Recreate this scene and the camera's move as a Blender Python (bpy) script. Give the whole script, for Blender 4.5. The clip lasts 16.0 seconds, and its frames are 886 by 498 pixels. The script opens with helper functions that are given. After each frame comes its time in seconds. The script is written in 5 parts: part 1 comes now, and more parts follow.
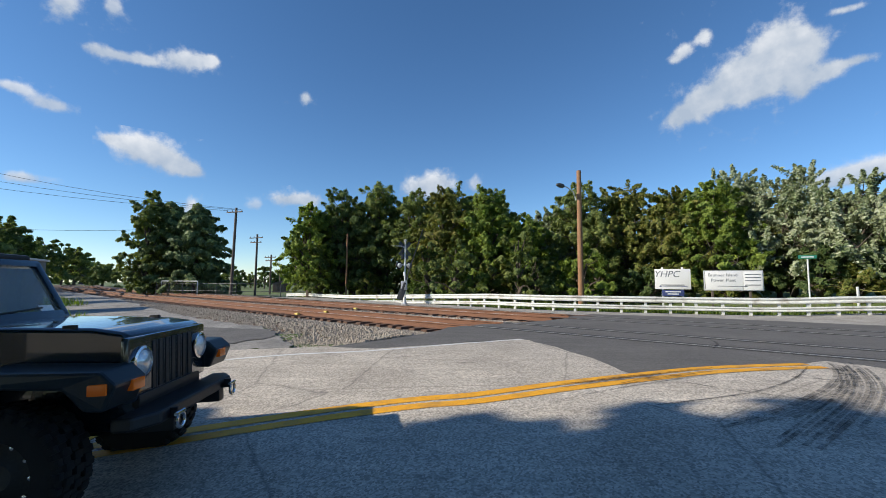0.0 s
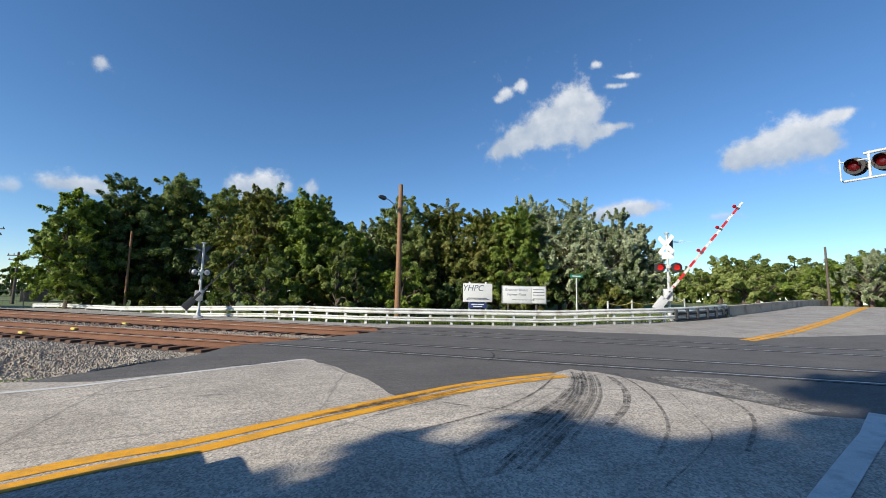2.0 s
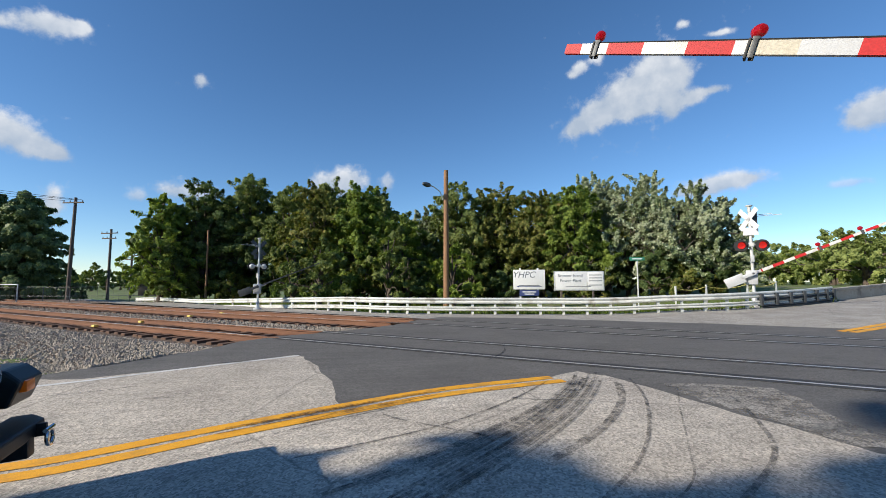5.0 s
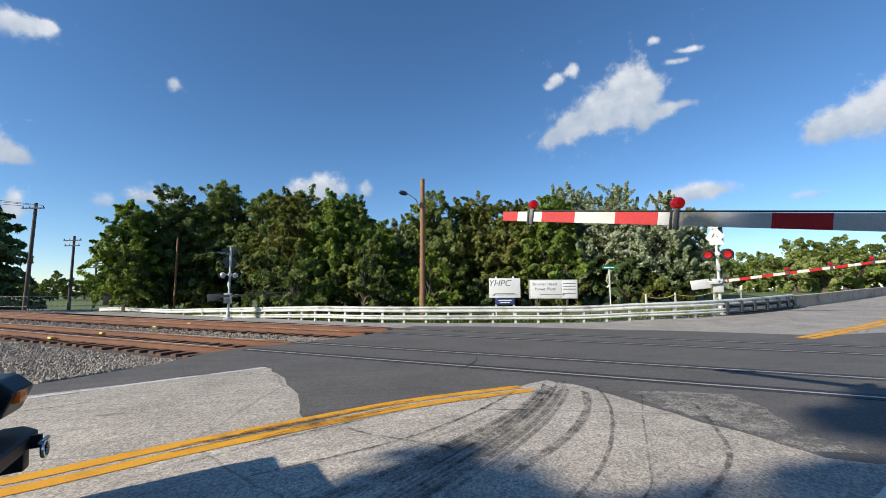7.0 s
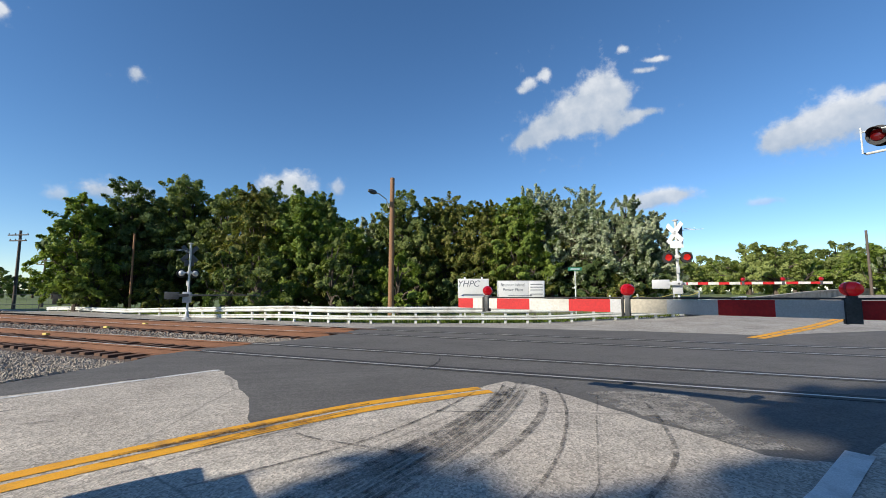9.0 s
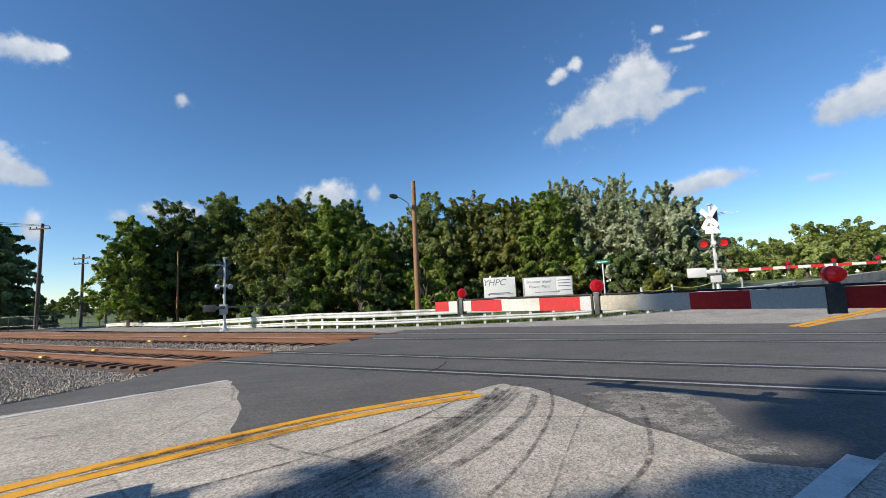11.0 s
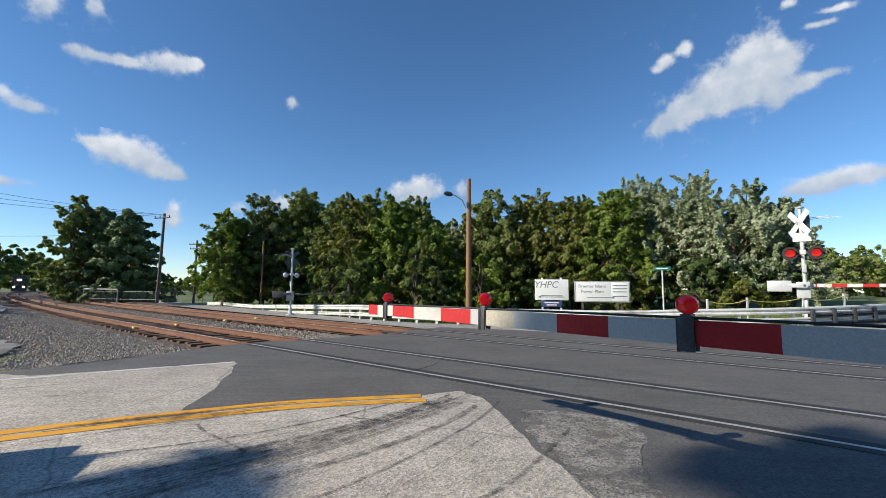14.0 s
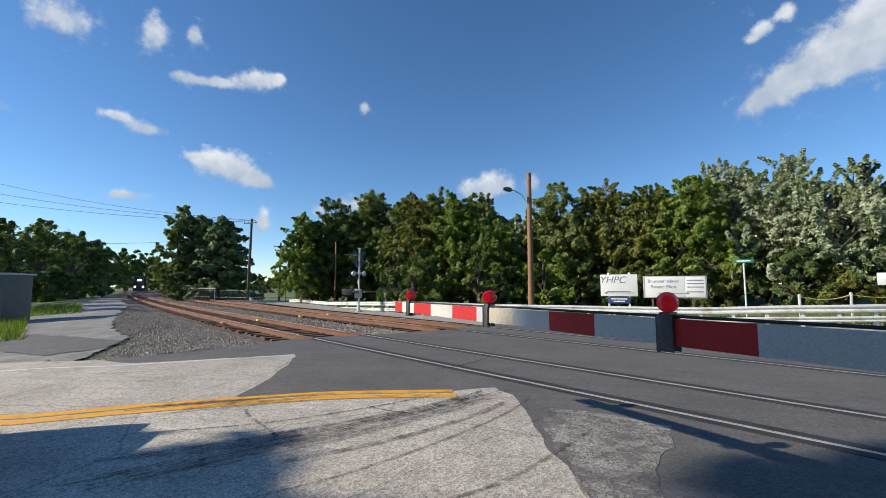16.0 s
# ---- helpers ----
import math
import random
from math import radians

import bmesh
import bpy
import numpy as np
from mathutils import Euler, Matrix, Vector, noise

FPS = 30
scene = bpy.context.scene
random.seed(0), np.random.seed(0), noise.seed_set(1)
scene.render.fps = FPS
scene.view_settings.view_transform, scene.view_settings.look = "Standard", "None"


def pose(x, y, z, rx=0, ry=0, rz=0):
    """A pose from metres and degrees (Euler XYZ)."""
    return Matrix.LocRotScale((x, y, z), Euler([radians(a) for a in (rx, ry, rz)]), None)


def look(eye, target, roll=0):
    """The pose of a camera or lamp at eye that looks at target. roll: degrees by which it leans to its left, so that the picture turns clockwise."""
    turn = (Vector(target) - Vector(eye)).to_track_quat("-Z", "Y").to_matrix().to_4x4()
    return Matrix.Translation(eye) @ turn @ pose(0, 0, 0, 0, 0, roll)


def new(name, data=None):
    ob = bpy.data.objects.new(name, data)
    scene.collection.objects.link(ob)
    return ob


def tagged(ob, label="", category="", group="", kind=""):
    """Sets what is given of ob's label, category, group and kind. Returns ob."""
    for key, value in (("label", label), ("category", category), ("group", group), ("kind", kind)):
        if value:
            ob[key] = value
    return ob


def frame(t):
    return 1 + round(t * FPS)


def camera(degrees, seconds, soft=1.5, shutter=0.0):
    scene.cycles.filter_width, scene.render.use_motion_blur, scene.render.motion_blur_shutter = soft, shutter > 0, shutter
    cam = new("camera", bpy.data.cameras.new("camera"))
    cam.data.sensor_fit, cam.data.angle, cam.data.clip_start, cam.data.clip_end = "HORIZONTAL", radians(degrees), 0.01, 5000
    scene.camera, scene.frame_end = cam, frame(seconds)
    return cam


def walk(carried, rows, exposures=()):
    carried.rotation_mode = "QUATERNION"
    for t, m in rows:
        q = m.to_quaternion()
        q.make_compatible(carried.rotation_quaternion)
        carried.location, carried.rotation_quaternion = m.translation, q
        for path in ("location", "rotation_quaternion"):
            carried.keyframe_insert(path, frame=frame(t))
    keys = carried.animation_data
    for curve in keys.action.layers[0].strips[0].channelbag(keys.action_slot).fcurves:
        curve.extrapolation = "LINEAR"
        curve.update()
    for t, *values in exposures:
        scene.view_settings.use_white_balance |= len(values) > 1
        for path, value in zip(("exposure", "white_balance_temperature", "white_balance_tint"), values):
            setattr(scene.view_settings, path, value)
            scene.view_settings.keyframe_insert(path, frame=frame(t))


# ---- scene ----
cam = camera(92.6, 16.0, soft=0.85)
PATH = [
    (0, (1.343, 0.2, 1.159), (1.178, 2.187, 1.325), 0.4),
    (0.5, (1.469, 0.221, 1.149), (1.668, 2.2, 1.359), 0.2),
    (1, (1.726, 0.264, 1.16), (2.162, 2.202, 1.384), 0.3),
    (1.5, (1.928, 0.499, 1.205), (2.478, 2.409, 1.431), 1.0),
    (2, (2.277, 0.739, 1.243), (2.87, 2.636, 1.467), 1.1),
    (2.5, (2.771, 0.855, 1.31), (3.35, 2.758, 1.522), 1.4),
    (3, (3.212, 1.046, 1.364), (3.691, 2.978, 1.554), 1.4),
    (3.5, (3.537, 1.207, 1.338), (3.827, 3.179, 1.496), 1.1),
    (6, (4.033, 1.193, 1.355), (4.279, 3.171, 1.528), -0.3),
    (6.5, (4.065, 1.19, 1.375), (4.354, 3.16, 1.562), -0.4),
    (7, (4.099, 1.19, 1.366), (4.446, 3.15, 1.563), -0.3),
    (7.5, (4.112, 1.169, 1.365), (4.521, 3.116, 1.567), 0.1),
    (8, (4.158, 1.192, 1.366), (4.623, 3.127, 1.566), 0.6),
    (10.5, (4.759, 1.274, 1.374), (5.159, 3.224, 1.568), -2.4),
    (11, (5.062, 1.194, 1.387), (5.359, 3.161, 1.59), -2.8),
    (11.5, (5.417, 1.224, 1.413), (5.599, 3.204, 1.622), -2.3),
    (12, (5.779, 1.102, 1.457), (5.852, 3.09, 1.666), -1.5),
    (12.5, (6.031, 1.066, 1.446), (6.032, 3.055, 1.65), -0.5),
    (13, (6.309, 1.135, 1.442), (6.268, 3.125, 1.639), 0.2),
    (13.5, (6.621, 1.21, 1.452), (6.546, 3.199, 1.644), 0.4),
    (14, (6.856, 1.121, 1.458), (6.751, 3.109, 1.65), 0.4),
    (14.5, (7.055, 1.146, 1.462), (6.915, 3.132, 1.654), 0.2),
    (15, (7.29, 1.231, 1.46), (7.087, 3.211, 1.654), 0.0),
    (15.5, (7.385, 1.201, 1.452), (7.09, 3.17, 1.642), 0.0),
    (16, (7.463, 1.109, 1.473), (7.025, 3.052, 1.648), -0.1),
]
walk(cam, [(t, look(eye, target, roll)) for t, eye, target, roll in PATH])

# ---- world, sun, exposure ----
scene.view_settings.exposure = 0.3
SUN_EL, SUN_AZ = 27.0, 250.7          # degrees; azimuth clockwise from +Y
world = bpy.data.worlds.new("world")
scene.world = world
world.use_nodes = True
wt = world.node_tree
sky = wt.nodes.new("ShaderNodeTexSky")
sky.sky_type, sky.sun_disc = "NISHITA", False
sky.sun_elevation, sky.sun_rotation = radians(SUN_EL), radians(SUN_AZ)
sky.air_density, sky.dust_density, sky.ozone_density = 0.9, 0.06, 3.6
sky.altitude = 600
wt.nodes["Background"].inputs["Strength"].default_value = 0.125
deep = wt.nodes.new("ShaderNodeHueSaturation")
deep.inputs["Saturation"].default_value = 1.13
wt.links.new(sky.outputs["Color"], deep.inputs["Color"])
wt.links.new(deep.outputs["Color"], wt.nodes["Background"].inputs["Color"])
sun = new("sun", bpy.data.lights.new("sun", "SUN"))
sun.data.energy, sun.data.angle, sun.data.color = 4.9, radians(0.6), (1.0, 0.915, 0.775)
to_sun = Vector((math.sin(radians(SUN_AZ)) * math.cos(radians(SUN_EL)), math.cos(radians(SUN_AZ)) * math.cos(radians(SUN_EL)), math.sin(radians(SUN_EL))))
sun.rotation_mode = "QUATERNION"
sun.rotation_quaternion = to_sun.to_track_quat("Z", "Y")

# ---- the plan: track frame and ground height ----
TA = radians(-35.28)
TD, TN = np.array([math.cos(TA), math.sin(TA)]), np.array([-math.sin(TA), math.cos(TA)])
NEAR_V, FAR_V, BEND = 11.4, 16.05, 0.00052
ROAD = (0.914, 0.407)


def at_uv(u, v):
    return u * TD[0] + v * TN[0], u * TD[1] + v * TN[1]


def along(u, off):
    """A place u metres along the line of the tracks, off metres beyond the near track's middle."""
    return at_uv(u, NEAR_V + off + (BEND * u * u if u < 0 else 0.0))


def gz(x, y):
    u, v = x * TD[0] + y * TD[1], x * TN[0] + y * TN[1]
    if u < 0:
        v -= BEND * u * u
    if v < 9:
        w = 9 - v
        return -0.0085 * w * w if w < 9 else -0.69 - 0.12 * min(w - 9, 4)
    s = (x - 14) * ROAD[0] + (y - 12.5) * ROAD[1]
    if s > 0 and x > 10:
        return 0.035 * min(s, 30) * min(1, s / 3) * min(1, (x - 10) / 4)
    far = math.hypot(x, y)
    return -0.45 * min(1, max(0, (far - 38) / 15))


# ---- mesh tools ----
class Build:
    """Gathers vertices and faces of one mesh."""

    def __init__(self):
        self.v, self.f = [], []

    def add(self, vs, fs, m=None):
        n = len(self.v)
        self.v += [tuple(m @ Vector(p)) for p in vs] if m else [tuple(p) for p in vs]
        self.f += [tuple(i + n for i in f) for f in fs]
        return self

    def box(self, c, s, bev=0.0, m=None):
        bm = bmesh.new()
        bmesh.ops.create_cube(bm, size=1)
        for p in bm.verts:
            p.co = Vector((p.co.x * s[0] + c[0], p.co.y * s[1] + c[1], p.co.z * s[2] + c[2]))
        if bev:
            bmesh.ops.bevel(bm, geom=list(bm.edges), offset=min(bev, 0.45 * min(s)), segments=2, profile=0.6, affect="EDGES")
        self.take(bm, m)
        return self

    def take(self, bm, m=None):
        bm.verts.index_update()
        self.add([p.co.copy() for p in bm.verts], [[q.index for q in f.verts] for f in bm.faces], m)
        bm.free()

    def tube(self, pts, radii, n=10, caps=True, m=None):
        pts = [Vector(p) for p in pts]
        radii = radii if hasattr(radii, "__len__") else [radii] * len(pts)
        vs, fs, up = [], [], None
        for i, p in enumerate(pts):
            way = (pts[min(i + 1, len(pts) - 1)] - pts[max(i - 1, 0)]).normalized()
            if up is None:
                up = Vector((0, 0, 1)) if abs(way.z) < 0.9 else Vector((1, 0, 0))
            side = way.cross(up).normalized()
            up = side.cross(way)
            for k in range(n):
                a = 2 * math.pi * k / n
                vs.append(p + radii[i] * (math.cos(a) * side + math.sin(a) * up))
        for i in range(len(pts) - 1):
            fs += [(i * n + k, i * n + (k + 1) % n, (i + 1) * n + (k + 1) % n, (i + 1) * n + k) for k in range(n)]
        if caps:
            fs += [tuple(reversed(range(n))), tuple(range((len(pts) - 1) * n, len(pts) * n))]
        return self.add(vs, fs, m)

    def lathe(self, prof, n=20, m=None):
        """A body of revolution about z from (radius, z) pairs."""
        vs = [(r * math.cos(2 * math.pi * k / n), r * math.sin(2 * math.pi * k / n), z) for r, z in prof for k in range(n)]
        fs = [(i * n + k, i * n + (k + 1) % n, (i + 1) * n + (k + 1) % n, (i + 1) * n + k) for i in range(len(prof) - 1) for k in range(n)]
        if prof[0][0] > 1e-4:
            fs.append(tuple(reversed(range(n))))
        if prof[-1][0] > 1e-4:
            fs.append(tuple(range((len(prof) - 1) * n, len(prof) * n)))
        return self.add(vs, fs, m)

    def prism(self, poly, lo, hi, axis="z", m=None):
        """A polygon pulled from lo to hi along an axis."""
        n = len(poly)
        put = {"z": lambda a, b, c: (a, b, c), "y": lambda a, b, c: (a, c, b), "x": lambda a, b, c: (c, a, b)}[axis]
        vs = [put(a, b, lo) for a, b in poly] + [put(a, b, hi) for a, b in poly]
        fs = [tuple(reversed(range(n))), tuple(range(n, 2 * n))] + [(k, (k + 1) % n, n + (k + 1) % n, n + k) for k in range(n)]
        return self.add(vs, fs, m)

    def sweep(self, profile, path, closed=True):
        """A profile of (across, up) pairs carried along a path of (x, y, z)."""
        n, vs, fs = len(profile), [], []
        for i, p in enumerate(path):
            a, b = path[max(i - 1, 0)], path[min(i + 1, len(path) - 1)]
            w = Vector((b[0] - a[0], b[1] - a[1], 0)).normalized()
            s = Vector((-w.y, w.x, 0))
            vs += [(p[0] + s.x * o, p[1] + s.y * o, p[2] + h) for o, h in profile]
        for i in range(len(path) - 1):
            fs += [(i * n + k, (i + 1) * n + k, (i + 1) * n + (k + 1) % n, i * n + (k + 1) % n) for k in range(n if closed else n - 1)]
        if closed:
            fs += [tuple(range(n)), tuple(reversed(range((len(path) - 1) * n, len(path) * n)))]
        return self.add(vs, fs)

    def mesh(self, name, mat, smooth=None):
        me = bpy.data.meshes.new(name)
        me.from_pydata(self.v, [], self.f)
        bm = bmesh.new()
        bm.from_mesh(me)
        bmesh.ops.recalc_face_normals(bm, faces=bm.faces)
        bm.to_mesh(me)
        bm.free()
        for x in mat if isinstance(mat, (list, tuple)) else [mat]:
            me.materials.append(x)
        if smooth is not None:
            me.shade_smooth()
            me.set_sharp_from_angle(angle=radians(smooth))
        return me


def part(name, b, mat, parent=None, label="", smooth=40):
    ob = new(name, b.mesh(name, mat, smooth))
    ob.parent = parent
    return tagged(ob, label=label)


def thing(name, m, label, category, group="", kind=""):
    ob = new(name)
    ob.matrix_basis = m
    ob.empty_display_size = 0.2
    return tagged(ob, label, category, group, kind)


def quads(name, verts, mat, n=4, parent=None):
    """One mesh of loose n-sided faces from an array (faces * n, 3)."""
    me = bpy.data.meshes.new(name)
    k = len(verts)
    me.vertices.add(k)
    me.vertices.foreach_set("co", np.asarray(verts, np.float32).ravel())
    me.loops.add(k)
    me.loops.foreach_set("vertex_index", np.arange(k, dtype=np.int32))
    me.polygons.add(k // n)
    me.polygons.foreach_set("loop_start", np.arange(0, k, n, dtype=np.int32))
    me.materials.append(mat)
    me.update(calc_edges=True)
    ob = new(name, me)
    ob.parent = parent
    return ob


def sheet(name, poly, off, mat, step=0.5, parent=None, height=gz, deep=0.0, ragged=0.0):
    """A flat piece of ground with the outline poly that follows the ground's height."""
    if ragged:
        fine = []
        for (x0, y0), (x1, y1) in zip(poly, poly[1:] + poly[:1]):
            n = max(1, round(min(40, math.dist((x0, y0), (x1, y1)) / 0.16)))
            fine += [(x0 + (x1 - x0) * k / n, y0 + (y1 - y0) * k / n) for k in range(n)]
        poly = []
        for x, y in fine:
            w = noise.noise_vector(Vector((x * 2.3, y * 2.3, 0))) + 0.5 * noise.noise_vector(Vector((x * 9, y * 9, 3)))
            poly.append((x + ragged * w.x, y + ragged * w.y))
    bm = bmesh.new()
    bm.faces.new([bm.verts.new((x, y, 0)) for x, y in poly])
    for ax in (0, 1):
        lo, hi = min(p[ax] for p in poly), max(p[ax] for p in poly)
        n = max(1, int((hi - lo) / step))
        for k in range(1, n):
            co, no = [0, 0, 0], [0, 0, 0]
            co[ax], no[ax] = lo + (hi - lo) * k / n, 1
            bmesh.ops.bisect_plane(bm, geom=bm.verts[:] + bm.edges[:] + bm.faces[:], plane_co=co, plane_no=no)
    bmesh.ops.triangulate(bm, faces=bm.faces)
    if deep:
        rim = bmesh.ops.extrude_face_region(bm, geom=bm.faces[:])
        for e in rim["geom"]:
            if isinstance(e, bmesh.types.BMVert):
                e.co.z -= deep
    bmesh.ops.recalc_face_normals(bm, faces=bm.faces)
    for p in bm.verts:
        p.co.z += height(p.co.x, p.co.y) + off
    if not deep:
        for f in bm.faces:
            if f.normal.z < 0:
                f.normal_flip()
    me = bpy.data.meshes.new(name)
    bm.to_mesh(me)
    bm.free()
    me.materials.append(mat)
    ob = new(name, me)
    ob.parent = parent
    return ob


def strip(pts, width):
    """The outline of a band of that width along a bent line."""
    left, right = [], []
    for i, p in enumerate(pts):
        a, b = Vector(pts[max(i - 1, 0)]), Vector(pts[min(i + 1, len(pts) - 1)])
        w = (b - a).normalized()
        left.append((p[0] - w.y * width / 2, p[1] + w.x * width / 2))
        right.append((p[0] + w.y * width / 2, p[1] - w.x * width / 2))
    return left + right[::-1]


def bend(pts, n=6):
    """A smooth line through points."""
    out = []
    for i in range(len(pts) - 1):
        p = [Vector(pts[max(0, min(len(pts) - 1, i + k))]) for k in (-1, 0, 1, 2)]
        for j in range(n):
            t = j / n
            out.append(tuple(0.5 * (2 * p[1] + (p[2] - p[0]) * t + (2 * p[0] - 5 * p[1] + 4 * p[2] - p[3]) * t * t + (3 * p[1] - p[0] - 3 * p[2] + p[3]) * t ** 3)))
    return out + [tuple(pts[-1])]


# ---- materials ----
def nodes_of(name):
    mat = bpy.data.materials.new(name)
    mat.use_nodes = True
    nt = mat.node_tree
    return mat, nt, nt.nodes["Principled BSDF"]


def add_noise(nt, scale, detail=4, rough=0.55, coord="Object", stretch=None):
    tc = nt.nodes.new("ShaderNodeTexCoord")
    out = tc.outputs[coord]
    if stretch:
        mp = nt.nodes.new("ShaderNodeMapping")
        mp.inputs["Scale"].default_value = stretch
        nt.links.new(out, mp.inputs["Vector"])
        out = mp.outputs["Vector"]
    no = nt.nodes.new("ShaderNodeTexNoise")
    no.inputs["Scale"].default_value, no.inputs["Detail"].default_value, no.inputs["Roughness"].default_value = scale, detail, rough
    nt.links.new(out, no.inputs["Vector"])
    return no.outputs["Fac"]


def ramp(nt, fac, stops):
    r = nt.nodes.new("ShaderNodeValToRGB")
    while len(r.color_ramp.elements) < len(stops):
        r.color_ramp.elements.new(0.5)
    for e, (p, c) in zip(r.color_ramp.elements, stops):
        e.position, e.color = p, (*c, 1) if len(c) == 3 else c
    nt.links.new(fac, r.inputs["Fac"])
    return r.outputs["Color"]


def mix(nt, fac, a, b, kind="MIX"):
    m = nt.nodes.new("ShaderNodeMix")
    m.data_type, m.blend_type = "RGBA", kind
    for s, x in ((m.inputs["Factor"], fac), (m.inputs["A"], a), (m.inputs["B"], b)):
        if isinstance(x, (int, float)):
            s.default_value = x
        elif isinstance(x, tuple):
            s.default_value = (*x, 1)
        else:
            nt.links.new(x, s)
    return m.outputs["Result"]


def bump(nt, bsdf, fac, strength=0.3, dist=0.01):
    b = nt.nodes.new("ShaderNodeBump")
    b.inputs["Strength"].default_value, b.inputs["Distance"].default_value = strength, dist
    nt.links.new(fac, b.inputs["Height"])
    nt.links.new(b.outputs["Normal"], bsdf.inputs["Normal"])


def surface(name, low, high, scale=6, fine=60, rough=0.7, metal=0.0, relief=0.2, dist=0.004, dirt=None, dirt_scale=1.5, stretch=None, coat=0.0):
    """A worn surface: colour varies at two scales, with fine relief and optional stains."""
    mat, nt, bs = nodes_of(name)
    big, small = add_noise(nt, scale, stretch=stretch), add_noise(nt, fine, 3)
    col = ramp(nt, big, [(0.3, low), (0.7, high)])
    col = mix(nt, 0.35, col, ramp(nt, small, [(0.3, tuple(0.55 * c for c in low)), (0.7, tuple(min(1, 1.2 * c) for c in high))]))
    if dirt:
        col = mix(nt, ramp(nt, add_noise(nt, dirt_scale, 6, 0.65), [(0.5, (0, 0, 0)), (0.68, (0.8, 0.8, 0.8))]), col, dirt)
    nt.links.new(col, bs.inputs["Base Color"])
    bs.inputs["Roughness"].default_value, bs.inputs["Metallic"].default_value = rough, metal
    bs.inputs["Coat Weight"].default_value = coat
    if relief:
        bump(nt, bs, small, relief, dist)
    return mat


def leaves(name, dark, mid, light, gloss=0.6, see=0.35):
    mat, nt, bs = nodes_of(name)
    geo = nt.nodes.new("ShaderNodeNewGeometry")
    col = ramp(nt, geo.outputs["Random Per Island"], [(0.0, dark), (0.55, mid), (1.0, light)])
    patch = add_noise(nt, 0.45, 3)
    col = mix(nt, ramp(nt, patch, [(0.35, (0, 0, 0)), (0.7, (0.5, 0.5, 0.5))]), col, light)
    col = mix(nt, ramp(nt, add_noise(nt, 1.9, 2), [(0.36, (0.4, 0.4, 0.4)), (0.58, (0, 0, 0))]), col, dark)
    nt.links.new(col, bs.inputs["Base Color"])
    bs.inputs["Roughness"].default_value, bs.inputs["Specular IOR Level"].default_value = gloss, 0.22
    tr = nt.nodes.new("ShaderNodeBsdfTranslucent")
    nt.links.new(mix(nt, 1.0, col, (1.25, 1.35, 0.6), "MULTIPLY"), tr.inputs["Color"])
    ms = nt.nodes.new("ShaderNodeMixShader")
    ms.inputs["Fac"].default_value = see
    nt.links.new(bs.outputs["BSDF"], ms.inputs[1])
    nt.links.new(tr.outputs["BSDF"], ms.inputs[2])
    nt.links.new(ms.outputs["Shader"], nt.nodes["Material Output"].inputs["Surface"])
    return mat


def glow(name, color, strength, base=(0.3, 0.02, 0.02)):
    mat, nt, bs = nodes_of(name)
    bs.inputs["Base Color"].default_value = (*base, 1)
    bs.inputs["Emission Color"].default_value = (*color, 1)
    bs.inputs["Emission Strength"].default_value = strength
    bs.inputs["Roughness"].default_value = 0.15
    return mat


def road_surface(name, low, high, speck, crack=0.0, stain=(0.07, 0.07, 0.07), stain_from=0.56, rough=0.85):
    """Worn paving: broad patches, pebbles of aggregate, stains and hairline cracks."""
    mat, nt, bs = nodes_of(name)
    col = ramp(nt, add_noise(nt, 0.9, 5, 0.6), [(0.3, low), (0.7, high)])
    peb = nt.nodes.new("ShaderNodeTexVoronoi")
    peb.inputs["Scale"].default_value = 58
    tc = nt.nodes.new("ShaderNodeTexCoord")
    nt.links.new(tc.outputs["Object"], peb.inputs["Vector"])
    bw = nt.nodes.new("ShaderNodeRGBToBW")
    nt.links.new(peb.outputs["Color"], bw.inputs["Color"])
    col = mix(nt, 1.0, col, ramp(nt, bw.outputs["Val"], [(0.15, tuple(1 - speck for _ in range(3))), (0.5, (1.0, 1.0, 1.0)), (0.85, tuple(1 + speck for _ in range(3)))]), "MULTIPLY")
    col = mix(nt, 0.4, col, ramp(nt, add_noise(nt, 14, 4, 0.7), [(0.3, (0.6, 0.6, 0.6)), (0.7, (1.25, 1.25, 1.25))]), "MULTIPLY")
    st = add_noise(nt, 0.55, 7, 0.68, stretch=(1.0, 2.2, 1.0))
    col = mix(nt, ramp(nt, st, [(stain_from, (0, 0, 0)), (stain_from + 0.14, (0.75, 0.75, 0.75))]), col, stain)
    lane = add_noise(nt, 1.6, 5, 0.6, stretch=(0.35, 3.2, 1.0))
    col = mix(nt, 0.5, col, ramp(nt, lane, [(0.3, (0.72, 0.72, 0.72)), (0.7, (1.18, 1.18, 1.18))]), "MULTIPLY")
    if crack:
        cr = nt.nodes.new("ShaderNodeTexVoronoi")
        cr.feature = "DISTANCE_TO_EDGE"
        cr.inputs["Scale"].default_value = 0.3
        warp = nt.nodes.new("ShaderNodeTexNoise")
        warp.inputs["Scale"].default_value, warp.inputs["Detail"].default_value = 3.0, 6
        nt.links.new(tc.outputs["Object"], warp.inputs["Vector"])
        nt.links.new(mix(nt, 0.12, tc.outputs["Object"], warp.outputs["Color"], "ADD"), cr.inputs["Vector"])
        col = mix(nt, ramp(nt, cr.outputs["Distance"], [(0.0, (crack, crack, crack)), (0.006, (0, 0, 0))]), col, (0.09, 0.08, 0.07))
    nt.links.new(col, bs.inputs["Base Color"])
    bs.inputs["Roughness"].default_value = rough
    bump(nt, bs, peb.outputs["Distance"], 0.42, 0.007)
    return mat


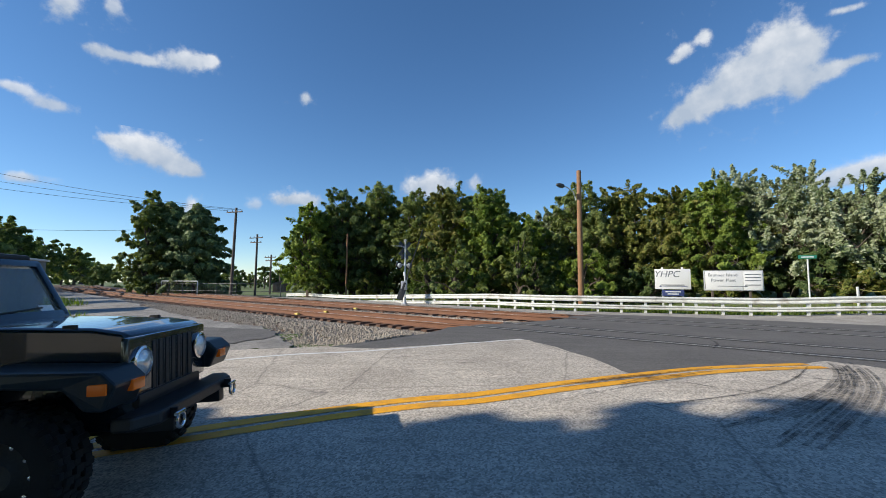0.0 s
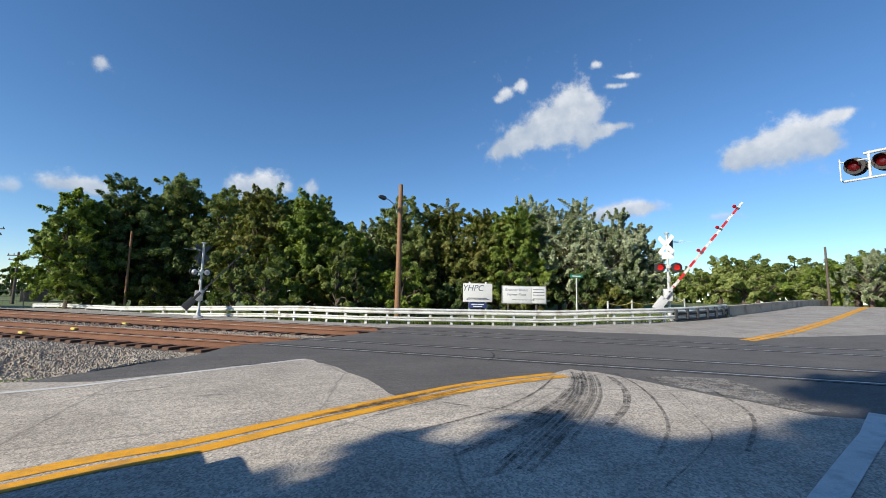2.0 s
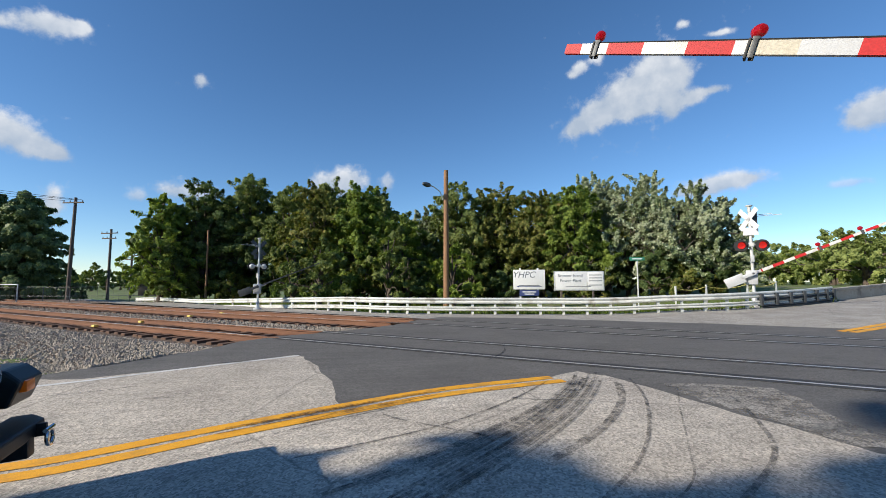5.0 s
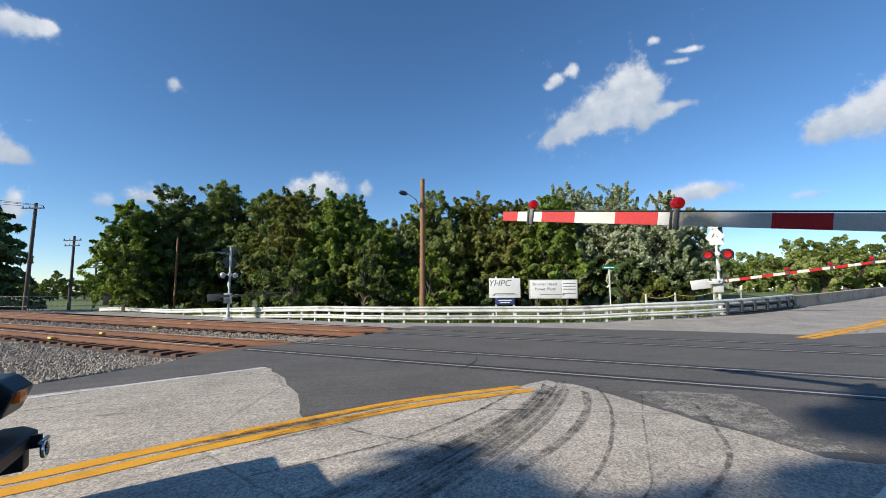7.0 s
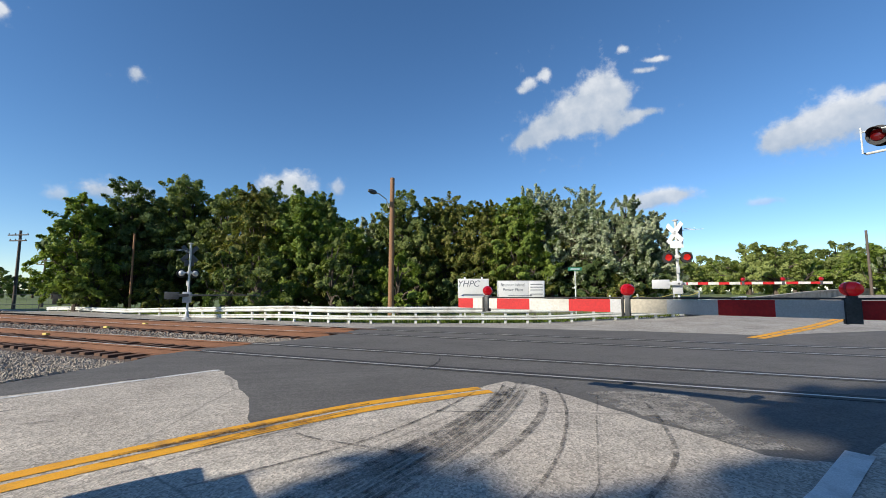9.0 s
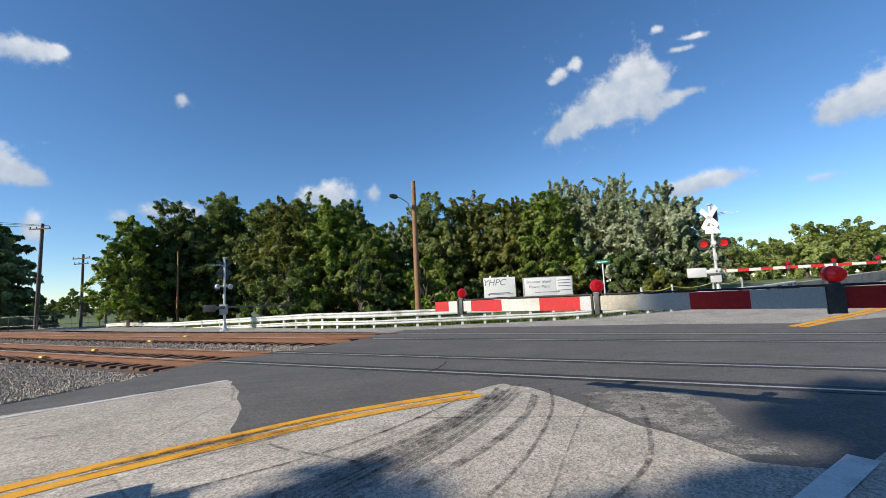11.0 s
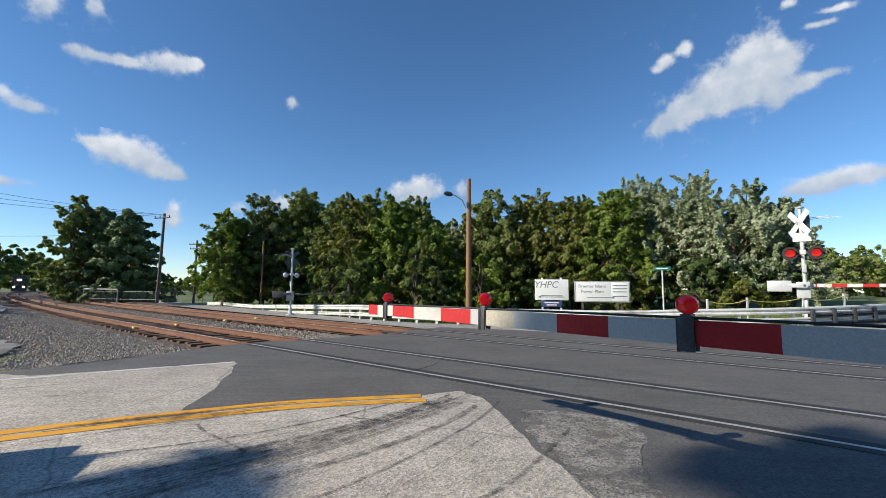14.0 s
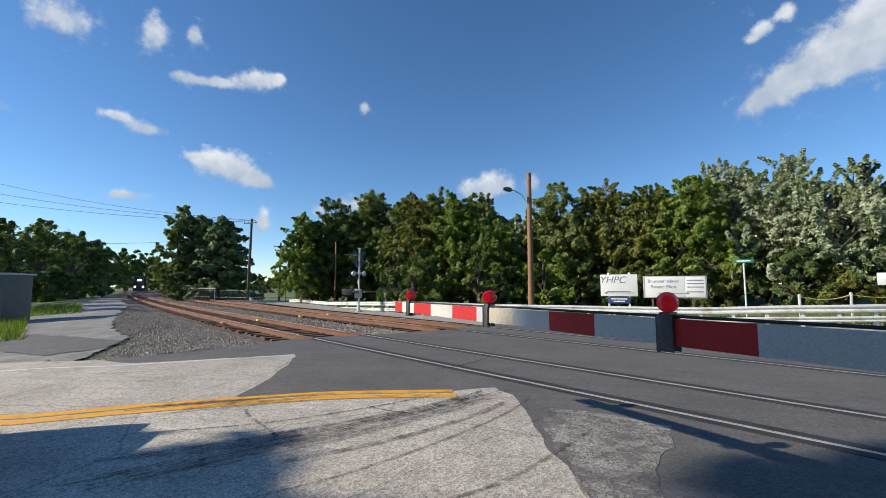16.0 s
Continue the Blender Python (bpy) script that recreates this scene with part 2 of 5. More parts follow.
M = {}
M["ground"] = surface("ground_grass", (0.07, 0.11, 0.025), (0.15, 0.20, 0.05), 0.35, 25, 0.95, relief=0.6, dist=0.03, dirt=(0.2, 0.17, 0.12), dirt_scale=0.2)
M["lot"] = road_surface("dirt_lot", (0.17, 0.16, 0.145), (0.34, 0.32, 0.29), 0.35, 0.0, (0.12, 0.115, 0.105))
M["old_road"] = road_surface("old_road", (0.385, 0.34, 0.285), (0.54, 0.485, 0.41), 0.38, 0.5, (0.15, 0.14, 0.125), 0.6)
M["asphalt"] = road_surface("asphalt", (0.105, 0.099, 0.092), (0.146, 0.138, 0.128), 0.25, 0.0, (0.075, 0.073, 0.07), 0.6)
M["patch"] = road_surface("worn_patch", (0.28, 0.255, 0.225), (0.40, 0.37, 0.325), 0.55, 0.0, (0.09, 0.09, 0.09), 0.5)
M["far_road"] = road_surface("far_road", (0.29, 0.265, 0.23), (0.42, 0.39, 0.345), 0.3, 0.5, (0.15, 0.14, 0.13), 0.58)
M["gravel"] = surface("gravel", (0.16, 0.145, 0.125), (0.30, 0.28, 0.245), 9, 45, 0.95, relief=1.0, dist=0.03)
M["ballast"] = surface("ballast_bed", (0.10, 0.065, 0.045), (0.2, 0.14, 0.1), 5, 40, 0.95, relief=1.0, dist=0.03)
M["yellow"] = surface("road_yellow", (0.78, 0.34, 0.012), (0.86, 0.42, 0.02), 4, 90, 0.7, relief=0.2, dirt=(0.42, 0.22, 0.05), dirt_scale=3.2)
M["white"] = surface("road_white", (0.62, 0.62, 0.6), (0.75, 0.75, 0.73), 4, 90, 0.7, dirt=(0.35, 0.34, 0.31), dirt_scale=3)
M["rubber"] = surface("tyre_rubber", (0.004, 0.004, 0.005), (0.009, 0.009, 0.009), 8, 80, 0.9)
M["rust"] = surface("rail_rust", (0.13, 0.06, 0.036), (0.23, 0.11, 0.062), 3, 50, 0.85, relief=0.4, stretch=(0.3, 0.3, 1))
M["railhead"] = surface("rail_head", (0.42, 0.40, 0.38), (0.58, 0.56, 0.53), 5, 60, 0.4, 0.4, 0.05)
M["tie"] = surface("tie_wood", (0.07, 0.04, 0.028), (0.17, 0.095, 0.06), 4, 40, 0.9, relief=0.6, dist=0.01)
M["galv"] = surface("galvanised", (0.58, 0.60, 0.57), (0.74, 0.75, 0.71), 4, 70, 0.55, 0.0, 0.1, dirt=(0.3, 0.27, 0.23), dirt_scale=2)
M["steel"] = surface("gate_steel", (0.52, 0.53, 0.54), (0.56, 0.57, 0.58), 1.0, 90, 0.45, 0.2, 0.03)
M["alu"] = surface("arm_white", (0.60, 0.59, 0.55), (0.70, 0.69, 0.65), 3, 60, 0.4, 0.0, 0.08, dirt=(0.45, 0.42, 0.36), dirt_scale=2.5)
M["cream"] = surface("arm_cream", (0.52, 0.47, 0.37), (0.60, 0.55, 0.44), 3, 60, 0.5)
M["red"] = surface("arm_red", (0.46, 0.008, 0.012), (0.55, 0.014, 0.016), 3, 60, 0.6, relief=0.03)
M["lens_red"] = glow("lens_red", (1.0, 0.02, 0.03), 0.1, (0.26, 0.003, 0.008))
M["lens_lit"] = glow("lens_lit", (1.0, 0.04, 0.03), 0.45, (0.4, 0.01, 0.01))
M["lens_off"] = glow("lens_off", (1.0, 0.03, 0.03), 0.02, (0.08, 0.004, 0.005))
M["black"] = surface("black_paint", (0.012, 0.012, 0.013), (0.03, 0.03, 0.03), 5, 60, 0.6)
M["tar"] = surface("tar_filler", (0.018, 0.018, 0.018), (0.05, 0.048, 0.046), 3, 40, 0.75, relief=0.3)
M["dark_metal"] = surface("dark_metal", (0.05, 0.055, 0.06), (0.10, 0.105, 0.11), 5, 60, 0.5, 0.4)
M["wood"] = surface("pole_wood", (0.20, 0.10, 0.05), (0.34, 0.19, 0.10), 3, 30, 0.85, relief=0.5, stretch=(6, 6, 0.4))
M["grey_wood"] = surface("grey_pole_wood", (0.07, 0.055, 0.045), (0.14, 0.11, 0.09), 3, 30, 0.85, relief=0.5, stretch=(6, 6, 0.4))
M["board"] = surface("sign_board", (0.76, 0.76, 0.75), (0.84, 0.84, 0.83), 2, 50, 0.45, relief=0.03)
M["ink"] = surface("sign_ink", (0.13, 0.15, 0.17), (0.18, 0.2, 0.22), 6, 50, 0.6, relief=0)
M["navy"] = surface("sign_navy", (0.03, 0.05, 0.16), (0.05, 0.07, 0.2), 6, 50, 0.5, relief=0)
M["green"] = surface("sign_green", (0.02, 0.16, 0.10), (0.03, 0.2, 0.13), 6, 50, 0.45, relief=0)
M["concrete"] = surface("concrete", (0.36, 0.31, 0.25), (0.50, 0.45, 0.37), 1.2, 40, 0.9, relief=0.4, dirt=(0.16, 0.14, 0.12), dirt_scale=0.9)
M["rope"] = surface("yellow_rope", (0.65, 0.52, 0.10), (0.75, 0.62, 0.18), 8, 80, 0.7)
M["bark"] = surface("bark", (0.06, 0.045, 0.035), (0.14, 0.11, 0.085), 4, 30, 0.95, relief=0.8, dist=0.02, stretch=(4, 4, 0.8))
M["leaf_oak"] = leaves("leaf_oak", (0.073, 0.111, 0.037), (0.173, 0.224, 0.067), (0.329, 0.355, 0.115))
M["leaf_bright"] = leaves("leaf_bright", (0.070, 0.126, 0.026), (0.175, 0.252, 0.044), (0.350, 0.406, 0.087))
M["leaf_silver"] = leaves("leaf_silver", (0.086, 0.132, 0.048), (0.231, 0.287, 0.130), (0.585, 0.598, 0.448), 0.4, 0.2)
M["leaf_sumac"] = leaves("leaf_sumac", (0.054, 0.090, 0.021), (0.154, 0.203, 0.040), (0.342, 0.285, 0.089))
M["leaf_dark"] = leaves("leaf_dark", (0.048, 0.083, 0.029), (0.103, 0.157, 0.051), (0.199, 0.242, 0.087))
# distance haze put into the leaf colour: paler and less saturated
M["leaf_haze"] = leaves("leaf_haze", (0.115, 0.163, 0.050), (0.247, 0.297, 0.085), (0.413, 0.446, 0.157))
M["needle"] = leaves("needle", (0.059, 0.099, 0.045), (0.133, 0.194, 0.075), (0.266, 0.309, 0.109), 0.5, 0.15)
M["grass"] = leaves("grass_blade", (0.06, 0.10, 0.015), (0.12, 0.18, 0.025), (0.22, 0.28, 0.05))
M["stone"] = surface("stones", (0.23, 0.195, 0.155), (0.46, 0.405, 0.335), 3, 40, 0.95, relief=0.4)

# ---- ground, roads, tracks ----
def ground_height(x, y):
    u, v = x * TD[0] + y * TD[1], x * TN[0] + y * TN[1]
    w = v - NEAR_V - (BEND * u * u if u < 0 else 0)
    dip = 0.28 if -4.2 < w < 8 and u < -4 else 0.0
    return gz(x, y) - 0.05 - dip


def ground():
    axis = np.unique(np.r_[np.arange(-60, 60.1, 1.5), np.arange(-200, 200, 20), -4000, -2000, -1000, -500, -300, 300, 500, 1000, 2000, 4000])
    n = len(axis)
    b = Build()
    b.v = [(x, y, ground_height(x, y)) for y in axis for x in axis]
    b.f = [(j * n + i, j * n + i + 1, (j + 1) * n + i + 1, (j + 1) * n + i) for j in range(n - 1) for i in range(n - 1)]
    tagged(part("ground", b, M["ground"]), "dry green grass and weeds beside the railway", "ground", kind="structure")


ground()
old = [(-42, -10.5), (-42, -4.5), (-16, 2.5), (-9, 5.2), (-4.1, 8.2), (-1.55, 8.45), (-0.6, 8.16), (0.4, 8.52), (1.4, 9.02), (2.22, 9.54), (2.42, 9.35), (2.5, 9.0), (2.78, 8.5), (2.95, 7.9), (3.2, 7.3), (3.3, 6.7), (3.45, 6.15), (4.5, 6.62), (6.1, 7.0),
       (6.45, 7.28), (6.78, 7.42), (7.1, 7.1), (7.2, 6.75), (7.28, 6.4), (7.34, 5.9), (7.5, 5.3), (7.7, 4.75), (7.8, 4.2), (8.3, 3.9), (9.6, 4.3), (10.4, 2.5), (12, -2), (10, -14)]
tagged(sheet("road", old, 0.0, M["old_road"], 0.6, ragged=0.05), "worn pale grey old road with cracks and tyre marks", "road", kind="structure")
dark = [(-0.55, 9.35), (-1.2, 8.75), (-1.55, 8.45), (-0.6, 8.16), (0.4, 8.52), (1.4, 9.02), (2.22, 9.54), (2.42, 9.35), (2.5, 9.0), (2.78, 8.5), (2.95, 7.9), (3.2, 7.3), (3.3, 6.7), (3.45, 6.16), (4.5, 6.63), (6.1, 7.01), (6.45, 7.28), (6.78, 7.42), (7.1, 7.1), (7.2, 6.75),
        (7.28, 6.4), (7.34, 5.9), (7.5, 5.3), (7.7, 4.75), (7.8, 4.2), (8.3, 3.9), (9.6, 4.3), (10.4, 2.5), (12, -2), (24, -3), (28, 6), (23, 10.2), (16.9, 11.3), (14.3, 13.9), (12.0, 15.2), (9.0, 17.0), (5.9, 17.9), (5.35, 17.2), (4.75, 16.4),
        (4.3, 15.3), (3.5, 14.4), (2.2, 13.2), (1.2, 12.6), (0.55, 11.75), (0.2, 10.4)]
tagged(sheet("crossing_asphalt", dark, -0.001, M["asphalt"], 0.6, ragged=0.05), "smooth dark grey asphalt over the level crossing", "road", kind="structure")
lighter = [(7.6, 6.55), (8.2, 6.45), (8.75, 6.1), (8.65, 5.5), (8.3, 4.95), (8.2, 4.2), (7.75, 4.3), (7.7, 4.8), (7.55, 5.4), (7.42, 6.0)]
pn = M["patch"].node_tree
pn.links.new(ramp(pn, add_noise(pn, 2.6, 8, 0.75), [(0.36, (0.0, 0.0, 0.0)), (0.54, (0.85, 0.85, 0.85))]), pn.nodes["Principled BSDF"].inputs["Alpha"])
tagged(sheet("road_patch", lighter, 0.004, M["patch"], 0.5, ragged=0.08), "paler worn patch where the asphalt has thinned", "road", kind="structure")
street = [(-70, 84), (-64, 88), (-20, 45), (-9.6, 32.6), (-0.6, 24.3), (3.4, 20.9), (7.0, 19.6), (10, 18.9), (14, 18.0), (19, 18.1), (24, 19.3), (60, 33), (62, 20), (28, 6), (23, 10.2), (16.9, 11.3), (14.3, 13.9), (12.0, 15.2), (9.0, 17.0), (5.9, 17.9), (5.35, 17.2), along(-7.2, 5.85), along(-13, 5.95), along(-23, 6.1), along(-40, 7.0)]
tagged(sheet("far_street", street, -0.002, M["far_road"], 1.2), "pale worn street beyond the tracks, rising to a bridge", "road", kind="structure")
bit = [(-4.1, 11.1), (-6.5, 11.7), (-9.9, 12.6), (-14.5, 12.0), (-11, 8.6), (-6.8, 9.6), (-3.9, 9.0), (-3.4, 9.9)]
tagged(sheet("lot_asphalt", bit, 0.0, M["asphalt"], 0.8, ragged=0.2), "broken dark asphalt piece in the gravel lot", "lot", kind="structure")
lot = [(-42, -4.5), (-16, 2.5), (-9, 5.2), (-4.1, 8.2), (-2.2, 8.4), (-3.2, 9.6), (-4.2, 11.3), (-8, 13.9), (-14, 19.0), (-25, 29.2), (-46, 46), (-48, 43.5), (-34, 31), (-24, 22.5), (-22, 14), (-34, 2)]
tagged(sheet("gravel_lot", lot, -0.01, M["lot"], 1.0, ragged=0.25), "grey packed dirt and broken asphalt lot", "lot", kind="structure")

corner = [(-5.5, 7.6), (-4.0, 8.1), (-1.55, 8.44), (-0.55, 9.34), (0.2, 10.38), (-0.9, 11.2), (-2.6, 11.4), (-5.0, 12.6), (-6.5, 11.0)]
tagged(sheet("gravel_edge", corner, -0.075, M["gravel"], 0.5, ragged=0.12), "edge of grey gravel between road and ballast", "gravel", kind="structure")

YEL = [(-30, -6.4), (-16, -1.6), (-8, 1.6), (-3.5, 3.65), (-1.16, 4.56), (0.45, 5.12), (1.28, 5.3), (2.3, 5.72), (3.4, 6.16), (4.45, 6.6), (5.3, 6.85), (6.1, 7.06), (6.25, 7.09)]


def markings():
    line = bend(YEL, 4)
    for off in (0.0, -0.24):
        moved = [(x - 0.38 * off, y + 0.92 * off) for x, y in line]
        tagged(sheet("yellow_line", strip(moved, 0.165), 0.005, M["yellow"], 0.5), "worn orange-yellow centre line painted on the road", "road marking", "double centre line", "structure")
    edge = bend([(-30, 1.0), (-16, 3.0), (-9, 5.4), (-2.76, 7.52), (-0.78, 7.92), (0.4, 8.42), (1.4, 8.92), (2.3, 9.47)], 4)
    tagged(sheet("white_line", strip(edge, 0.1), 0.005, M["white"], 0.5), "faded white edge line", "road marking", kind="structure")
    tagged(sheet("white_line", strip([(-8, -3.2), (-2, -0.6), (2, 1.15), (5.7, 2.86), (7.6, 3.58), (8.6, 4.03)], 0.19), 0.006, M["white"], 0.5), "thick worn white edge line", "road marking", kind="structure")
    for off in (0.0, 0.24):
        far = [(15.9 + off * 0.4, 11.25 - off), (18.6 + off * 0.4, 12.0 - off), (21.2 + off * 0.4, 12.95 - off), (30, 16.6 - off), (50, 25.4 - off)]
        tagged(sheet("yellow_line", strip(bend(far, 4), 0.2), 0.004, M["yellow"], 0.8), "yellow centre line on the far road", "road marking", kind="structure")


markings()

# tyre marks, tar seams and dark spots
mk, nt, bs = nodes_of("tyre_mark")
fac = ramp(nt, add_noise(nt, 5, 9, 0.85), [(0.4, (0.0, 0.0, 0.0)), (0.66, (0.8, 0.8, 0.8))])
bs.inputs["Base Color"].default_value = (0.035, 0.034, 0.033, 1)
bs.inputs["Roughness"].default_value = 0.7
nt.links.new(fac, bs.inputs["Alpha"])
M["mark"] = mk
# runs of one tyre: a line and how many narrow streaks lie side by side
MARKS = [([(6.95, 7.36), (6.5, 6.6), (5.9, 5.75), (5.3, 5.1), (4.7, 4.55), (3.8, 3.8)], 9), ([(6.75, 7.3), (6.3, 6.5), (5.6, 5.7), (4.9, 5.1), (4.2, 4.6), (3.2, 4.1)], 6), ([(7.15, 7.0), (6.7, 6.0), (6.1, 5.2), (5.4, 4.6), (4.7, 4.2)], 2)]
MARKS += [([(8.0, 5.9), (7.5, 5.0), (6.98, 4.3), (6.0, 3.63), (5.1, 3.15)], 1), ([(7.8, 6.6), (7.4, 6.0), (6.96, 5.36), (6.4, 4.5), (5.94, 3.92), (4.8, 3.34)], 1), ([(6.2, 7.0), (5.6, 6.3), (5.0, 5.75), (4.3, 5.3), (3.2, 4.9)], 2), ([(7.3, 6.9), (7.0, 6.1), (6.5, 5.2), (5.9, 4.4), (5.2, 3.8)], 1)]
MARKS += [([(3.75, 6.0), (4.05, 5.65), (4.45, 5.35), (4.85, 5.05), (5.3, 4.5)], 1), ([(2.2, 5.05), (3.0, 5.5), (4.2, 6.1), (5.4, 6.6)], 2), ([(1.0, 6.9), (1.35, 6.95), (1.7, 7.05)], 3), ([(0.6, 8.7), (1.2, 8.95), (1.6, 9.0)], 2), ([(5.0, 6.45), (5.5, 6.1), (6.3, 5.9)], 1), ([(5.6, 8.4), (6.2, 9.4), (6.5, 10.6)], 2), ([(2.3, 5.62), (3.1, 5.95), (3.8, 6.22), (4.7, 6.62)], 5), ([(2.9, 5.6), (3.5, 5.95), (4.4, 6.3), (5.2, 6.75)], 3), ([(-0.5, 7.3), (0.1, 7.4), (0.7, 7.65)], 2)]
rg = random.Random(3)
for pts, n in MARKS:
    for k in range(n):
        o = (k - (n - 1) / 2) * 0.042 + rg.uniform(-0.018, 0.018)
        a, b = rg.randint(0, 4), rg.randint(0, 6)
        line = bend(pts, 5)
        line = [(x + o * 0.7, y - o * 0.7) for x, y in line[a:len(line) - b]]
        if len(line) > 3:
            tagged(sheet("tyre_mark", strip(line, rg.uniform(0.015, 0.05)), 0.007 + 0.0006 * k, M["mark"], 0.8), "dark curved tyre mark on the worn road", "tyre mark", "tyre marks", "structure")


def rails():
    head = [(-0.036, 0.0), (-0.036, -0.035), (-0.009, -0.05), (-0.009, -0.15), (-0.07, -0.163), (-0.07, -0.175), (0.07, -0.175), (0.07, -0.163), (0.009, -0.15), (0.009, -0.05), (0.036, -0.035), (0.036, 0.0)]
    us = list(np.arange(-260, -40, 8.0)) + list(np.arange(-40, -4, 1.0)) + list(np.arange(-4, 26.1, 0.5))
    for v in (NEAR_V, FAR_V):
        for side in (-0.752, 0.752):
            path = [(*along(u, v - NEAR_V + side), 0.012 + (max(0.0, gz(*along(u, v - NEAR_V + side))) if u > -4 else 0.0)) for u in us]
            rail = part("rail", Build().sweep(head, [q for q, u in zip(path, us) if u < (-5.5 if v == NEAR_V else -4.5)]), M["rust"])
            tagged(rail, "rusty brown steel rail running over wooden ties", "rail", "rails of the two tracks", "structure")
            part("crossing_rail", Build().sweep([(-0.034, -0.1), (0.034, -0.1), (0.034, -0.014), (0.026, -0.006), (-0.026, -0.006), (-0.034, -0.014)], [q for q, u in zip(path, us) if u > (-6.5 if v == NEAR_V else -5.5)]), M["railhead"], rail, "bright worn rail let into the crossing")
            part("worn_head", Build().sweep([(-0.02, 0.0), (0.02, 0.0), (0.018, 0.003), (-0.018, 0.003)], [q for q, u in zip(path, us) if u < -6]), M["railhead"], rail, "narrow bright band worn by wheels")
            for o, wide in ((-0.045 - 0.07, 0.07), (0.045 + 0.07, 0.07)):
                groove = [(*along(u, v - NEAR_V + side + o), max(0.0, gz(*along(u, v - NEAR_V + side + o)))) for u in np.arange(-6.0, 26, 0.5)]
                part("flangeway", Build().sweep([(-wide, 0.0), (wide, 0.0), (wide, 0.006), (-wide, 0.006)], groove), M["tar"], rail, "dark flangeway gap along the rail")


def ties():
    b = Build().box((0, 0, 0), (0.22, 2.6, 0.18), 0.012)
    mesh = b.mesh("tie", M["tie"])
    rest = Build()
    bed = tagged(new("track_bed"), "row of dark creosoted wooden ties", "railway ties", kind="structure")
    for v, first in ((NEAR_V, -6.9), (FAR_V, -5.15)):
        for k in range(170):
            u = first - 0.52 * k
            a = along(u, v - NEAR_V)
            turn = TA + (math.atan(2 * BEND * u)) + random.uniform(-0.015, 0.015)
            m = Matrix.Translation((a[0], a[1], -0.245 + random.uniform(-0.012, 0.012))) @ Matrix.Rotation(turn, 4, "Z")
            if k < 140:
                ob = new("tie", mesh)
                ob.parent, ob.matrix_basis = bed, m @ pose(random.uniform(-0.02, 0.02), random.uniform(-0.08, 0.08), 0)
            else:
                rest.box((0, 0, 0), (0.22, 2.6, 0.18), 0, m)
    tagged(part("distant_ties", rest, M["tie"], bed), kind="stuff")
    # yellow painted blocks on the ties beside the rails
    block = Build().box((0, 0, 0.0), (0.22, 0.14, 0.07), 0.02).mesh("tie_marker", M["rope"])
    for u, o in ((-15.0, -0.9), (-15.3, 0.7), (-16.4, 3.2), (-16.8, 5.0)):
        ob = new("tie_marker", block)
        x, y = along(u, o)
        ob.matrix_basis = Matrix.Translation((x, y, -0.10)) @ Matrix.Rotation(TA, 4, "Z")
        tagged(ob, "yellow plastic marker fixed on a wooden tie", "track marker", "track markers")


def ballast():
    prof = [(-4.9, -0.20), (-4.5, -0.09), (-3.4, -0.07), (-2.2, -0.15), (-1.5, -0.22), (6.2, -0.21), (6.9, -0.12), (7.6, -0.06), (8.6, -0.09), (9.0, -0.3)]
    us = list(np.arange(-200, -40, 8.0)) + list(np.arange(-40, -4.3, 1.0))
    n = len(prof)
    b = Build()
    for u in us:
        for o, z in prof:
            cut = u
            if u > -9 and o < -1.3:
                cut = min(u, -6.3 - 0.02 * (-1.3 - o))
            b.v.append((*along(cut, o), z + 0.02 * noise.noise(Vector((u * 0.7, o * 0.7, 0)))))
    b.f = [(i * n + k, (i + 1) * n + k, (i + 1) * n + k + 1, i * n + k + 1) for i in range(len(us) - 1) for k in range(n - 1)]
    bed = tagged(part("ballast", b, M["ballast"]), "bed of crushed grey and rusty ballast stone", "ballast", kind="structure")
    rng = np.random.default_rng(4)
    base = np.array([(1, 0, 0), (-1, 0, 0), (0, 1, 0), (0, -1, 0), (0, 0, 1), (0, 0, -0.6)], float)
    tris = np.array([(0, 2, 4), (2, 1, 4), (1, 3, 4), (3, 0, 4), (2, 0, 5), (1, 2, 5), (3, 1, 5), (0, 3, 5)])
    out = []
    for _ in range(24000):
        r = rng.random()
        u = -6.2 - 36 * rng.random() ** 1.9
        o = rng.uniform(-5.7, -1.75) if r < 0.72 else (rng.uniform(1.35, 3.3) if r < 0.9 else rng.uniform(5.9, 8.6))
        size = rng.uniform(0.018, 0.048)
        x, y = along(u, o)
        z = np.interp(o, [p[0] for p in prof], [p[1] for p in prof]) + 0.012
        if o < -3.0 and u > -14:
            z = max(z, gz(x, y) - 0.07)
        pts = base * rng.uniform(0.6, 1.3, (6, 3)) * size
        a, c = rng.uniform(0, 6.28), rng.uniform(-0.6, 0.6)
        rz = np.array([[math.cos(a), -math.sin(a), 0], [math.sin(a), math.cos(a), 0], [0, 0, 1]]) @ np.array([[1, 0, 0], [0, math.cos(c), -math.sin(c)], [0, math.sin(c), math.cos(c)]])
        out.append((pts @ rz.T + (x, y, z))[tris].reshape(-1, 3))
    st = quads("ballast_stones", np.concatenate(out), M["stone"], 3)
    tagged(st, "loose angular grey ballast stones beside the track", "gravel", kind="stuff")


rails()
ties()
ballast()


# ---- guardrail and bridge parapet ----
GUARD = [(-16.5, 38.8), (-9.9, 32.2), (-4.9, 27.9), (-0.3, 23.9), (3.75, 20.4), (7.1, 19.2), (9.9, 18.6), (13.6, 17.75), (17.5, 17.15), (21.0, 17.6), (24.4, 18.7)]


def guard_z(x, y):
    """The foot of the guardrail: the verge falls away towards its far end."""
    return gz(x, y) - 0.38 * min(1.0, max(0.0, (2.0 - x) / 10))


